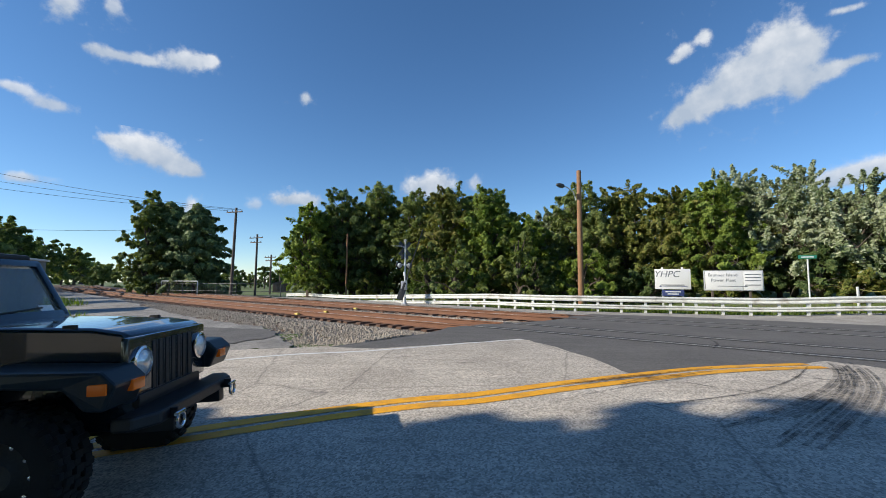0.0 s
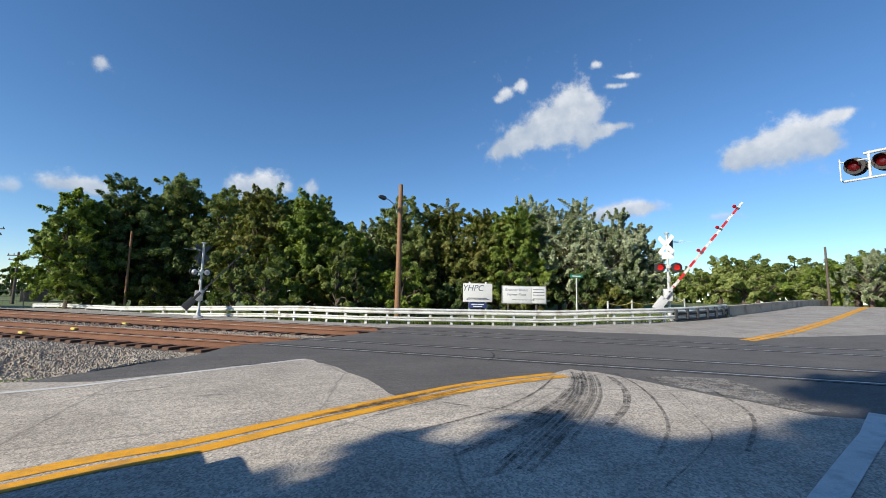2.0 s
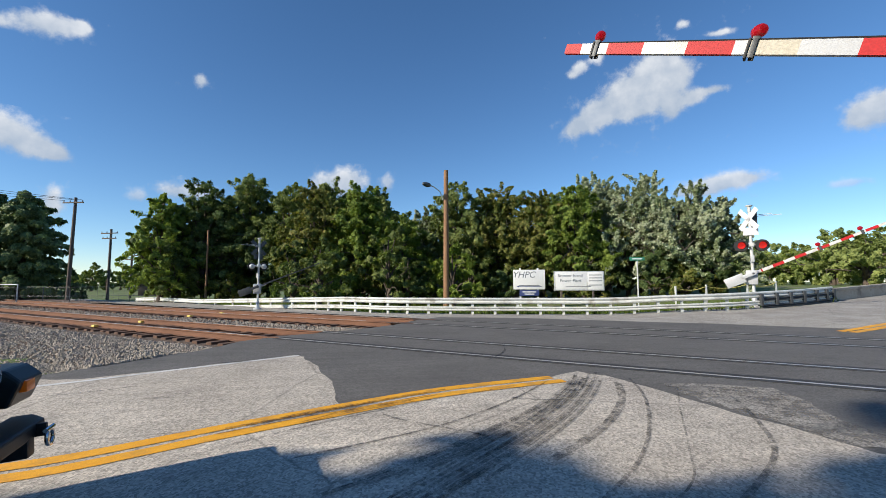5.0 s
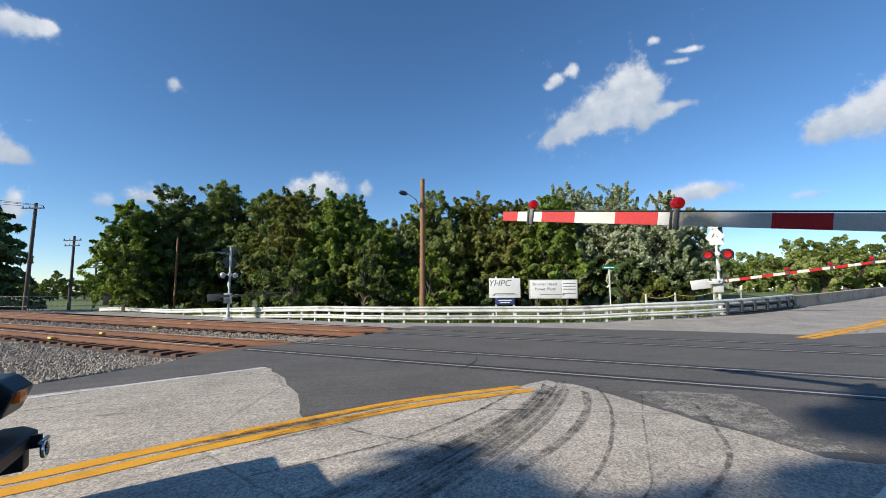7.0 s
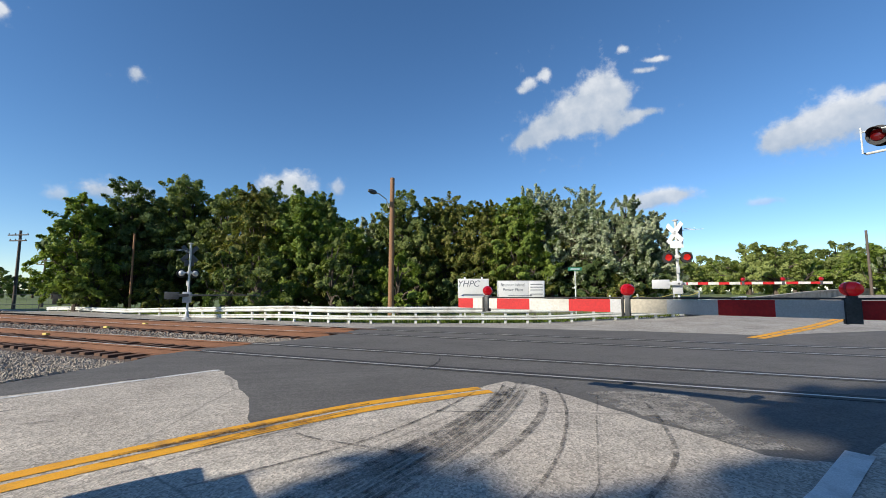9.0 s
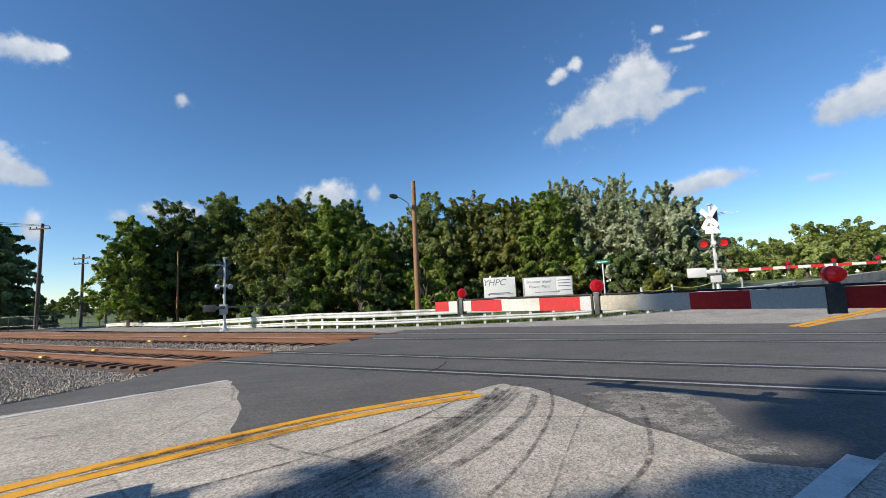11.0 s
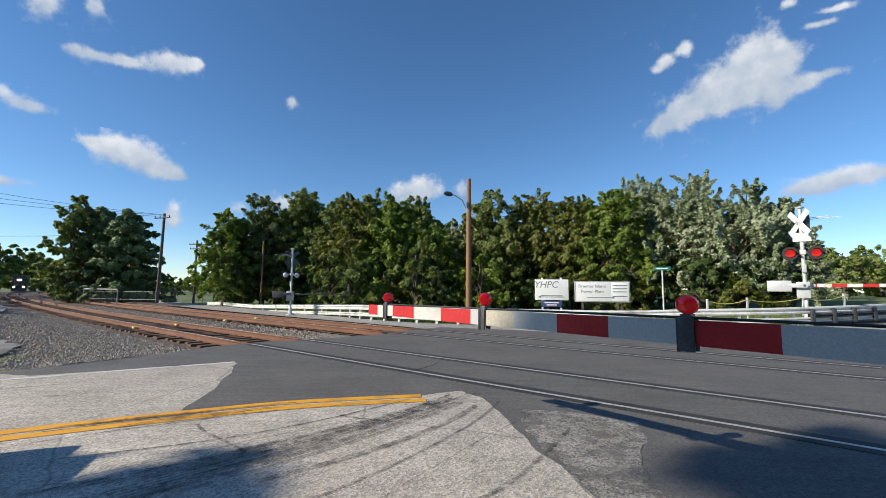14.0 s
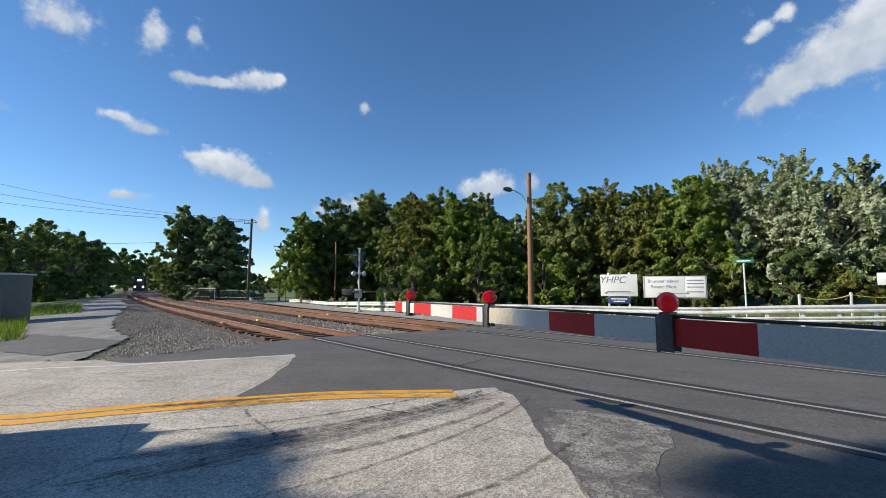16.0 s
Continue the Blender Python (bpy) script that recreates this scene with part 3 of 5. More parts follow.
def guardrail():
    line = bend(GUARD, 8)
    ob = thing("guardrail", pose(0, 0, 0), "long pale galvanised double-beam guardrail on short posts", "guardrail", kind="")
    wave = [(0.0, 0.0), (0.05, 0.03), (0.06, 0.08), (0.03, 0.12), (0.0, 0.155), (0.03, 0.19), (0.06, 0.23), (0.05, 0.28), (0.0, 0.31)]
    prof = [(-a - 0.06, z * 0.82) for a, z in wave] + [(-a - 0.048, z * 0.82) for a, z in wave[::-1]]
    part("upper_beam", Build().sweep(prof, [(x, y, guard_z(x, y) + 0.45) for x, y in line]), M["galv"], ob)
    low = [(-a - 0.06, z * 0.6) for a, z in wave] + [(-a - 0.05, z * 0.6) for a, z in wave[::-1]]
    part("lower_beam", Build().sweep(low, [(x, y, guard_z(x, y) + 0.15) for x, y in line[14:]]), M["galv"], ob)
    post = Build().prism([(-0.05, -0.04), (0.05, -0.04), (0.05, -0.025), (0.01, -0.025), (0.01, 0.025), (0.05, 0.025), (0.05, 0.04), (-0.05, 0.04), (-0.05, 0.025), (-0.01, 0.025), (-0.01, -0.025), (-0.05, -0.025)], -0.2, 0.68).mesh("post", M["galv"])
    left = 0.0
    for a, b in zip(line, line[1:]):
        seg = math.dist(a, b)
        while left < seg:
            t = left / seg
            x, y = a[0] + (b[0] - a[0]) * t, a[1] + (b[1] - a[1]) * t
            p = new("post", post)
            p.parent = ob
            p.matrix_basis = Matrix.Translation((x, y, guard_z(x, y))) @ Matrix.Rotation(math.atan2(b[1] - a[1], b[0] - a[0]), 4, "Z")
            left += 0.95 if a[0] > -1 else 1.9
        left -= seg
    # doubled dark beams where the rail meets the bridge
    dark_end = [(x, y) for x, y in line if x > 19.2]
    for k, up in enumerate((0.02, 0.3)):
        part("transition_beam", Build().sweep([(q - 0.05, z * 0.8) for q, z in low], [(x, y, gz(x, y) + up) for x, y in dark_end]), M["dark_metal"], ob, "dark rusty doubled beam beside the bridge")
    for x, y in dark_end[::2]:
        part("spacer_block", Build().box((x + 0.02, y - 0.1, gz(x, y) + 0.36), (0.12, 0.2, 0.5), 0.01), M["dark_metal"], ob)
    # bridge parapet
    wall = [(24.3, 18.85), (29, 20.5), (34, 22.4), (46, 27.4), (75, 40)]
    pr = [(-0.12, -0.3), (-0.12, 0.56), (-0.18, 0.58), (-0.18, 0.68), (0.18, 0.68), (0.18, 0.58), (0.12, 0.56), (0.12, -0.3)]
    par = part("bridge_parapet", Build().sweep(pr, [(x, y, gz(x, y) - 0.1) for x, y in wall]), M["concrete"])
    tagged(par, "weathered tan concrete parapet wall of the bridge", "parapet", kind="structure")


guardrail()


# ---- crossing signals and gates ----
def crossbuck(parent, z, yaw, back):
    if not back:
        hold = new("crossbuck")
        hold.parent, hold.matrix_basis = parent, pose(0, 0, 0, 0, 0, -52)
        part("back_plate", Build().box((0.16, -0.02, z - 0.1), (0.22, 0.02, 0.8), 0.005), M["dark_metal"], parent)
        parent = hold
    for a in (-45, 45):
        m = pose(0, -0.07, z, 0, a, 0)
        b = Build().box((0, 0, 0), (1.22, 0.015, 0.23), 0.004, m)
        part("crossbuck_board", b, M["dark_metal"] if back else M["board"], parent, "bare metal back of the board" if back else "white crossbuck board")


def flasher(parent, m, lit, bare=False):
    f = new("flasher")
    f.parent, f.matrix_basis = parent, m
    part("backing_disc", Build().lathe([(0.0, -0.012), (0.25, -0.012), (0.255, 0.0), (0.25, 0.012), (0.0, 0.012)], 28, pose(0, 0, 0, 90)), M["black"], f)
    part("lens", Build().lathe([(0.15, 0.0), (0.148, 0.03), (0.11, 0.055), (0.05, 0.068), (0.0, 0.07)], 24, pose(0, -0.012, 0, 90)), M["lens_off"] if lit is None else M["lens_lit"] if lit else M["lens_red"], f, "red lamp lens")
    hood = [(0.165 * math.cos(radians(a)), 0.165 * math.sin(radians(a))) for a in range(-10, 191, 20)]
    hb = Build()
    n = len(hood)
    hb.v = [(x, -0.01, z) for x, z in hood] + [(x, -0.30 + 0.06 * (z < 0.08), z) for x, z in hood] + [(x * 0.96, -0.01, z * 0.96) for x, z in hood] + [(x * 0.96, -0.30 + 0.06 * (z < 0.08), z * 0.96) for x, z in hood]
    hb.f = [(k, k + 1, n + k + 1, n + k) for k in range(n - 1)] + [(2 * n + k, 3 * n + k, 3 * n + k + 1, 2 * n + k + 1) for k in range(n - 1)] + [(n + k, n + k + 1, 3 * n + k + 1, 3 * n + k) for k in range(n - 1)]
    part("hood", hb, M["black"], f)
    part("housing", Build().lathe([(0.0, 0.16), (0.10, 0.15), (0.16, 0.08), (0.17, 0.01)], 20, pose(0, 0, 0, -90)), M["steel"] if bare else M["dark_metal"], f)


def arm_mesh(parent, L, h0, h1, stripes, lamps, first, thick=0.05):
    """A tapered arm along +x from the pivot, with coloured stripes from the tip inwards."""
    x = L
    for k, (w, mat) in enumerate(stripes):
        x0, x1 = max(x - w, 0.3), x
        ha, hb2 = h0 + (h1 - h0) * x0 / L, h0 + (h1 - h0) * x1 / L
        b = Build()
        t = thick / 2
        prof = []
        for xx, hh in ((x0, ha), (x1, hb2)):
            face = []
            for k in range(6):
                a, c = -hh / 2 + hh * (k + 0.08) / 6, -hh / 2 + hh * (k + 0.92) / 6
                face += [(xx, -t * 0.9, a), (xx, -t, a + hh * 0.02), (xx, -t, c - hh * 0.02), (xx, -t * 0.9, c)]
            prof.append(face + [(xx, t, hh / 2), (xx, t, -hh / 2)])
        n = len(prof[0])
        b.v = prof[0] + prof[1]
        b.f = [(i, (i + 1) % n, n + (i + 1) % n, n + i) for i in range(n)] + [tuple(range(n)), tuple(range(n, 2 * n))]
        part("stripe", b, M[mat], parent, {"red": "red reflective stripe", "alu": "white reflective stripe", "steel": "bare grey metal stripe", "cream": "faded cream stripe", "dark_metal": "dark back of the arm"}[mat], smooth=None)
        x = x0
        if x <= 0.31:
            break
    for s, r in lamps:
        lp = new("arm_lamp")
        lp.parent = parent
        hh = h0 + (h1 - h0) * (L - s) / L
        lp.matrix_basis = Matrix.Translation((L - s, 0, 0))
        wide = 0.092 if s > 3 or not first else 0.045
        part("bracket", Build().box((0, -thick * 0.7, -0.01), (wide, 0.014, hh + 0.05), 0.004).box((0, thick * 0.7, -0.01), (wide, 0.014, hh + 0.05), 0.004).box((0, 0, hh / 2 + 0.02), (0.06, 0.08, 0.03), 0.006), M["dark_metal"], lp)
        if first:
            part("strap", Build().box((0.045 * r / 0.055, 0, -0.01), (0.02, thick * 1.5, hh + 0.06), 0.003), M["black"], lp)
        part("lens", Build().lathe([(0.0, -0.07), (r * 0.7, -0.065), (r, -0.04), (r * 1.02, 0.0), (r, 0.04), (r * 0.7, 0.065), (0.0, 0.07)], 22, pose(0, 0, hh / 2 + 0.035 + r, 90, 0, 35)), M["lens_red"], lp, "red arm lamp lens")
        part("cap", Build().lathe([(r * 1.06, -0.012), (r * 1.06, 0.012)], 22, pose(0, 0, hh / 2 + 0.035 + r, 90, 0, 35)), M["red"], lp)


def mechanism(parent, yaw):
    m = Matrix.Rotation(radians(yaw), 4, "Z")
    part("gate_box", Build().box((-0.05, 0.0, 1.28), (0.42, 0.36, 0.62), 0.03, m), M["steel"], parent, "silver gate motor housing")
    part("axle", Build().tube([(0.0, -0.36, 1.45), (0.0, 0.36, 1.45)], 0.045, 14, True, m), M["dark_metal"], parent)


def gate_arm(parent, yaw, L, h0, h1, stripes, lamps, z=1.45, side=-0.33, big=False):
    piv = new("gate_arm")
    piv.parent = parent
    arm_mesh(piv, L, h0, h1, stripes, lamps, big)
    if big:
        part("lamp_cable", Build().tube([(0.3, 0.012, h0 / 2 + 0.012), (L * 0.5, 0.012, (h0 + h1) / 4 + 0.014), (L - 0.35, 0.012, h1 / 2 + 0.012)], 0.009, 6), M["black"], piv, "thin black cable along the top edge")
    part("counterweight", Build().box((-0.75, 0.0, -0.02), (0.75, 0.05, 0.42), 0.02).box((-0.2, 0, 0), (0.6, 0.05, 0.16), 0.02), M["steel"] if lamps else M["dark_metal"], piv, "grey counterweight plate")
    part("support_arm", Build().box((0.15, 0.36 if side < 0 else -0.36, 0), (0.7, 0.04, 0.12), 0.01), M["steel"], piv)
    return piv


def signal_mast(name, x, y, face, gate_yaw, label, back, lit, size=1.0):
    """A mast with crossbuck, flashers and gate mechanism. face: the heading that the lamps look to."""
    z = gz(x, y)
    ob = thing(name, Matrix.Translation((x, y, z)) @ Matrix.Scale(size, 4), label, "crossing signal", "crossing signals")
    part("pedestal", Build().lathe([(0.26, -0.1), (0.26, 0.06), (0.13, 0.12), (0.10, 0.42), (0.075, 0.5)], 16), M["steel"], ob)
    part("mast", Build().tube([(0, 0, 0.3), (0, 0, 4.35)], 0.062, 14).lathe([(0.075, 4.35), (0.05, 4.4), (0.0, 4.44)], 14), M["galv"], ob)
    head = new("signal_head")
    head.parent, head.matrix_basis = ob, Matrix.Rotation(radians(face + 90), 4, "Z")
    crossbuck(head, 3.85, face, back)
    part("tracks_plate", Build().box((0, -0.075, 3.3), (0.55, 0.012, 0.34), 0.004), M["dark_metal"] if back else M["board"], head)
    part("cross_arm", Build().tube([(-0.42, -0.02, 2.72), (0.42, -0.02, 2.72)], 0.035, 12).box((0, 0, 2.72), (0.2, 0.2, 0.18), 0.03), M["galv"], head)
    for s in (-0.38, 0.38):
        flasher(head, pose(s, -0.14, 2.68), lit, back)
        if not back:
            flasher(head, pose(s, 0.14, 2.68, 0, 0, 180), lit)
    for z, w in ((3.98, 1.15), (4.04, 0.8)):
        part("whisker_rod", Build().tube([(0.05, 0.05, z - 0.08), (0.35, 0.05, z), (w, 0.05, z + 0.02)], 0.013, 6), M["galv"], head)
    part("junction_box", Build().box((0, -0.10, 2.1), (0.14, 0.1, 0.3), 0.015), M["steel"], head)
    part("bell", Build().lathe([(0.0, 0.0), (0.12, 0.02), (0.14, 0.07), (0.05, 0.10), (0.0, 0.11)], 18, pose(0, 0, 4.4)), M["galv"], head)
    mechanism(ob, gate_yaw)
    return ob


XS = signal_mast("crossing_signal", -2.86, 24.42, 130, 5, "crossing signal mast seen from its bare metal back, with gate", True, False, 0.83)
XR = signal_mast("crossing_signal", 19.76, 17.96, -125, -40, "silver crossing signal with red flashers, crossbuck and gate", False, True)
RW = [(0.3, "alu")] + [(0.4, "red"), (0.4, "alu")] * 8
ARM_XS = gate_arm(XS, 5, 4.0, 0.10, 0.05, [(0.4, "dark_metal")] * 10, [])
ARM_XR = gate_arm(XR, -40, 5.45, 0.13, 0.10, RW, [(0.35, 0.075), (1.6, 0.075), (3.0, 0.075)])
NG = thing("near_gate", Matrix.Translation((11.8, -0.05, gz(11.8, -0.05))), "crossing gate with a long red and white striped arm", "crossing gate")
part("mast", Build().tube([(0.45, -0.3, -0.2), (0.45, -0.3, 4.6)], 0.065, 14), M["galv"], NG)
part("gate_box", Build().box((0.35, 0.05, 1.5), (0.5, 0.4, 0.7), 0.03), M["steel"], NG)
part("pedestal", Build().lathe([(0.28, -0.2), (0.28, 0.1), (0.1, 0.2), (0.08, 0.6)], 16, pose(0.45, -0.3, 0)), M["steel"], NG)
ARM_N = gate_arm(NG, 0, 8.75, 0.195, 0.112, [(0.2, "red"), (0.31, "alu"), (0.39, "red"), (0.43, "alu"), (0.41, "red"), (0.1, "steel"), (0.4, "cream"), (0.4, "steel"), (0.4, "red"), (0.42, "steel"), (0.1, "steel"), (0.40, "red"), (0.52, "steel")] + [(0.46, "red"), (0.46, "steel")] * 6, [(0.38, 0.052), (1.9, 0.056), (3.52, 0.054)], big=True)


def cantilever():
    """Overhead flasher arm reaching over the road."""
    ob = thing("overhead_flasher", Matrix.Translation((17.65, 9.1, 0)) @ Matrix.Rotation(math.atan2(-1.1, 0.24), 4, "Z"), "overhead silver tube arm with round red flashers", "crossing signal")
    part("lower_tube", Build().tube([(0, 0, 4.95), (12, 0, 4.95)], 0.035, 12), M["galv"], ob)
    part("upper_tube", Build().tube([(0.5, 0, 5.7), (12, 0, 5.7)], 0.045, 12), M["galv"], ob)
    for s in (0.6, 3.2, 5.4, 7.6, 9.8):
        part("upright", Build().tube([(s, 0, 4.95), (s, 0, 5.75)], 0.035, 10), M["galv"], ob)
    part("end_rail", Build().tube([(0, -0.2, 4.92), (0, -0.2, 5.62)], 0.02, 8).tube([(0, -0.2, 4.95), (0, 0.1, 4.95)], 0.02, 8).tube([(0, -0.2, 5.5), (0.6, -0.1, 5.5)], 0.018, 8), M["galv"], ob)
    part("mast", Build().tube([(12, 0, gz(20.2, -2.4) - 0.2), (12, 0, 6.6)], [0.16, 0.12], 14), M["galv"], ob)
    for s in (0.30, 0.92):
        flasher(ob, pose(s, -0.12, 5.35, 0, 0, 0), None)
        flasher(ob, pose(s, 0.12, 5.35, 0, 0, 180), None)


cantilever()


# ---- signs and poles ----
def text(parent, words, size, m, mat, name="lettering"):
    cu = bpy.data.curves.new(name, "FONT")
    cu.shear = 0.25 if words.isupper() else 0.0
    cu.body, cu.size, cu.align_x, cu.align_y, cu.extrude = words, size, "CENTER", "CENTER", 0.002
    tmp = bpy.data.objects.new(name, cu)
    scene.collection.objects.link(tmp)
    me = bpy.data.meshes.new_from_object(tmp.evaluated_get(bpy.context.evaluated_depsgraph_get()))
    bpy.data.objects.remove(tmp)
    me.materials.clear()
    me.materials.append(mat)
    ob = new(name, me)
    ob.parent, ob.matrix_basis = parent, m
    return ob


def arrow(left, w, y, z):
    s = -1 if left else 1
    pts = [(-s * w / 2, 0.012), (s * (w / 2 - 0.12), 0.012), (s * (w / 2 - 0.13), 0.05), (s * w / 2, 0), (s * (w / 2 - 0.13), -0.05), (s * (w / 2 - 0.12), -0.012), (-s * w / 2, -0.012)]
    return Build().prism(pts, y - 0.003, y, "y", pose(0, 0, z))


def signs():
    a = thing("direction_sign", pose(11.15, 22.55, 0.0, 0, 0, -14), "white board sign on posts with script letters and an arrow", "sign")
    part("panel", Build().box((0, 0, 1.50), (1.62, 0.04, 1.02), 0.006), M["board"], a)
    for s in (-0.45, 0.45):
        part("post", Build().box((s, 0.06, 0.9), (0.09, 0.07, 2.4), 0.006), M["board"], a)
    part("lower_panel", Build().box((0, 0, 0.80), (1.0, 0.04, 0.3), 0.006), M["navy"], a, "navy blue lower panel")
    text(a, "YHPC", 0.46, pose(-0.28, -0.024, 1.74, 90), M["ink"])
    part("arrow", arrow(True, 1.3, -0.022, 1.14), M["navy"], a)
    part("text_bar", Build().box((0, -0.022, 1.20), (1.05, 0.004, 0.045)), M["ink"], a)
    for z, w in ((0.86, 0.7), (0.75, 0.5)):
        part("text_bar", Build().box((0, -0.022, z), (w, 0.004, 0.05)), M["board"], a)
    b = thing("plant_sign", pose(13.0, 20.75, 0.0, 0, 0, -14), "wide white framed sign with dark lettering and an arrow", "sign")
    part("panel", Build().box((-0.33, 0, 1.42), (1.50, 0.04, 0.85), 0.006), M["board"], b)
    part("side_panel", Build().box((0.80, 0, 1.42), (0.74, 0.04, 0.85), 0.006), M["board"], b)
    part("frame", Build().box((0.03, 0.03, 1.86), (2.36, 0.05, 0.05), 0.005).box((0.03, 0.03, 0.98), (2.36, 0.05, 0.05), 0.005).box((-1.12, 0.03, 1.42), (0.05, 0.05, 0.9), 0.005).box((1.19, 0.03, 1.42), (0.05, 0.05, 0.9), 0.005), M["steel"], b)
    for s in (-0.8, 0.7):
        part("post", Build().box((s, 0.08, 0.8), (0.09, 0.07, 1.9), 0.006), M["grey_wood"], b)
    for word, x, z in (("Brunner", -0.64, 1.67), ("Island", -0.02, 1.67), ("Power", -0.60, 1.43), ("Plant", -0.07, 1.43)):
        text(b, word, 0.2, pose(x, -0.024, z, 90), M["ink"])
    part("arrow", arrow(False, 1.2, -0.022, 1.16), M["ink"], b)
    for z in (1.70, 1.56, 1.42, 1.22):
        part("text_bar", Build().box((0.80, -0.022, z), (0.6, 0.004, 0.04)), M["ink"], b)
    c = thing("street_sign", pose(14.84, 18.75, 0.0, 0, 0, -20), "green street name blade on a thin metal post", "street sign")
    part("post", Build().tube([(0, 0, -0.2), (0, 0, 2.3)], 0.03, 10), M["galv"], c)
    part("blade", Build().box((0, 0, 2.38), (0.62, 0.012, 0.15), 0.003), M["green"], c)
    part("text_bar", Build().box((0, -0.008, 2.38), (0.42, 0.004, 0.04)), M["board"], c)
    d = thing("rope_barrier", pose(0, 0, 0), "low posts strung with yellow rope", "barrier")
    ps = [(16.3, 18.3), (18.0, 18.6), (20.5, 19.1), (22.6, 19.7)]
    for x, y in ps:
        part("post", Build().box((x, y, gz(x, y) + 0.42), (0.065, 0.065, 1.2), 0.01), M["galv"], d)
    for (x0, y0), (x1, y1) in zip(ps, ps[1:]):
        z0, z1 = gz(x0, y0) + 0.94, gz(x1, y1) + 0.94
        part("rope", Build().tube([(x0 + (x1 - x0) * t, y0 + (y1 - y0) * t, z0 + (z1 - z0) * t - 0.14 * (1 - (2 * t - 1) ** 2)) for t in np.linspace(0, 1, 9)], 0.02, 6), M["rope"], d)


signs()


def wood_pole(name, x, y, h, r, label, arms=(), lamp=False, mat="wood", yaw=0, lean=0):
    ob = thing(name, pose(x, y, gz(x, y), 0, lean, yaw), label, "utility pole")
    part("pole", Build().tube([(0, 0, -0.3), (0, 0, h * 0.5), (0, 0, h)], [r, r * 0.86, r * 0.72], 14), M[mat], ob)
    for z, w in arms:
        part("crossarm", Build().box((0, -r - 0.03, z), (w, 0.09, 0.11), 0.01), M["grey_wood"], ob)
        for k in range(4):
            s = -w / 2 + 0.1 + k * (w - 0.2) / 3
            part("insulator", Build().lathe([(0.03, 0), (0.05, 0.05), (0.03, 0.1), (0.045, 0.14), (0.0, 0.16)], 10, pose(s, -r - 0.03, z + 0.055)), M["dark_metal"], ob)
    if lamp:
        part("lamp_arm", Build().tube([(-r, 0, h - 1.7), (-0.35, -0.15, h - 1.25), (-0.75, -0.35, h - 1.02), (-0.95, -0.42, h - 0.98)], 0.03, 10), M["galv"], ob)
        part("lamp_head", Build().lathe([(0.0, 0.34), (0.07, 0.3), (0.13, 0.12), (0.12, -0.1), (0.05, -0.2), (0.0, -0.22)], 14, Matrix.Translation((-1.08, -0.48, h - 0.96)) @ Matrix.Rotation(radians(-66), 4, "Z") @ pose(0, 0, 0, 84)), M["dark_metal"], ob, "grey cobra-head street lamp")
    return ob


wood_pole("street_lamp", 7.05, 24.4, 7.65, 0.17, "weathered orange-brown wooden pole with a street lamp", lamp=True)
wood_pole("utility_pole", -24.9, 43.5, 9.6, 0.17, "dark wooden utility pole with one crossarm", ((9.1, 2.4),), mat="grey_wood", yaw=-20, lean=1.5)
wood_pole("utility_pole", -28.1, 54.3, 8.1, 0.16, "dark wooden utility pole with crossarms", ((7.6, 2.4), (7.0, 2.0)), mat="grey_wood", yaw=-20)
wood_pole("utility_pole", -29.2, 60.5, 5.8, 0.15, "dark wooden utility pole with crossarms", ((5.4, 2.2), (4.9, 1.8)), mat="grey_wood", yaw=-20)
wood_pole("utility_pole", -37.6, 81, 4.5, 0.14, "distant wooden utility pole", ((4.2, 1.8),), mat="grey_wood", yaw=-20)
wood_pole("plain_pole", -9.5, 34.5, 5.3, 0.085, "plain thin wooden pole among the trees")
wood_pole("utility_pole", 48.0, 27.5, 5.5, 0.12, "thin distant pole above green hedge", mat="grey_wood")


def wires():
    a = Vector((-24.9, 43.5, 8.8))
    for k, (dx, z) in enumerate(((-0.9, 9.0), (0.0, 9.05), (0.9, 9.0), (0.4, 8.4))):
        b = Vector((-95 + dx * 4, 24 + dx * 6, (24.5 if k < 3 else 14.2) + dx * 2))
        s = a + Vector((dx, dx * -0.3, z - 8.8)) if k < 3 else Vector((-38.5, 48.5, 7.6))
        pts = [tuple(s.lerp(b, t) - Vector((0, 0, 3.2 * (1 - (2 * t - 1) ** 2)))) for t in np.linspace(0, 1, 17)]
        ob = part("overhead_wire", Build().tube(pts, 0.018, 5), M["black"])
        tagged(ob, "thin dark overhead wire", "wire", "overhead wires")


wires()


# ---- plants ----
HABIT = {"leaf_silver": (0.7, 1.5, 0.5), "leaf_sumac": (0.0, 1.5, 0.6), "leaf_bright": (0.25, 1.1, 0.8), "leaf_oak": (0.25, 1.0, 0.9), "leaf_dark": (0.2, 1.0, 0.9), "leaf_haze": (0.2, 1.0, 0.85), "needle": (0.1, 1.2, 0.6)}


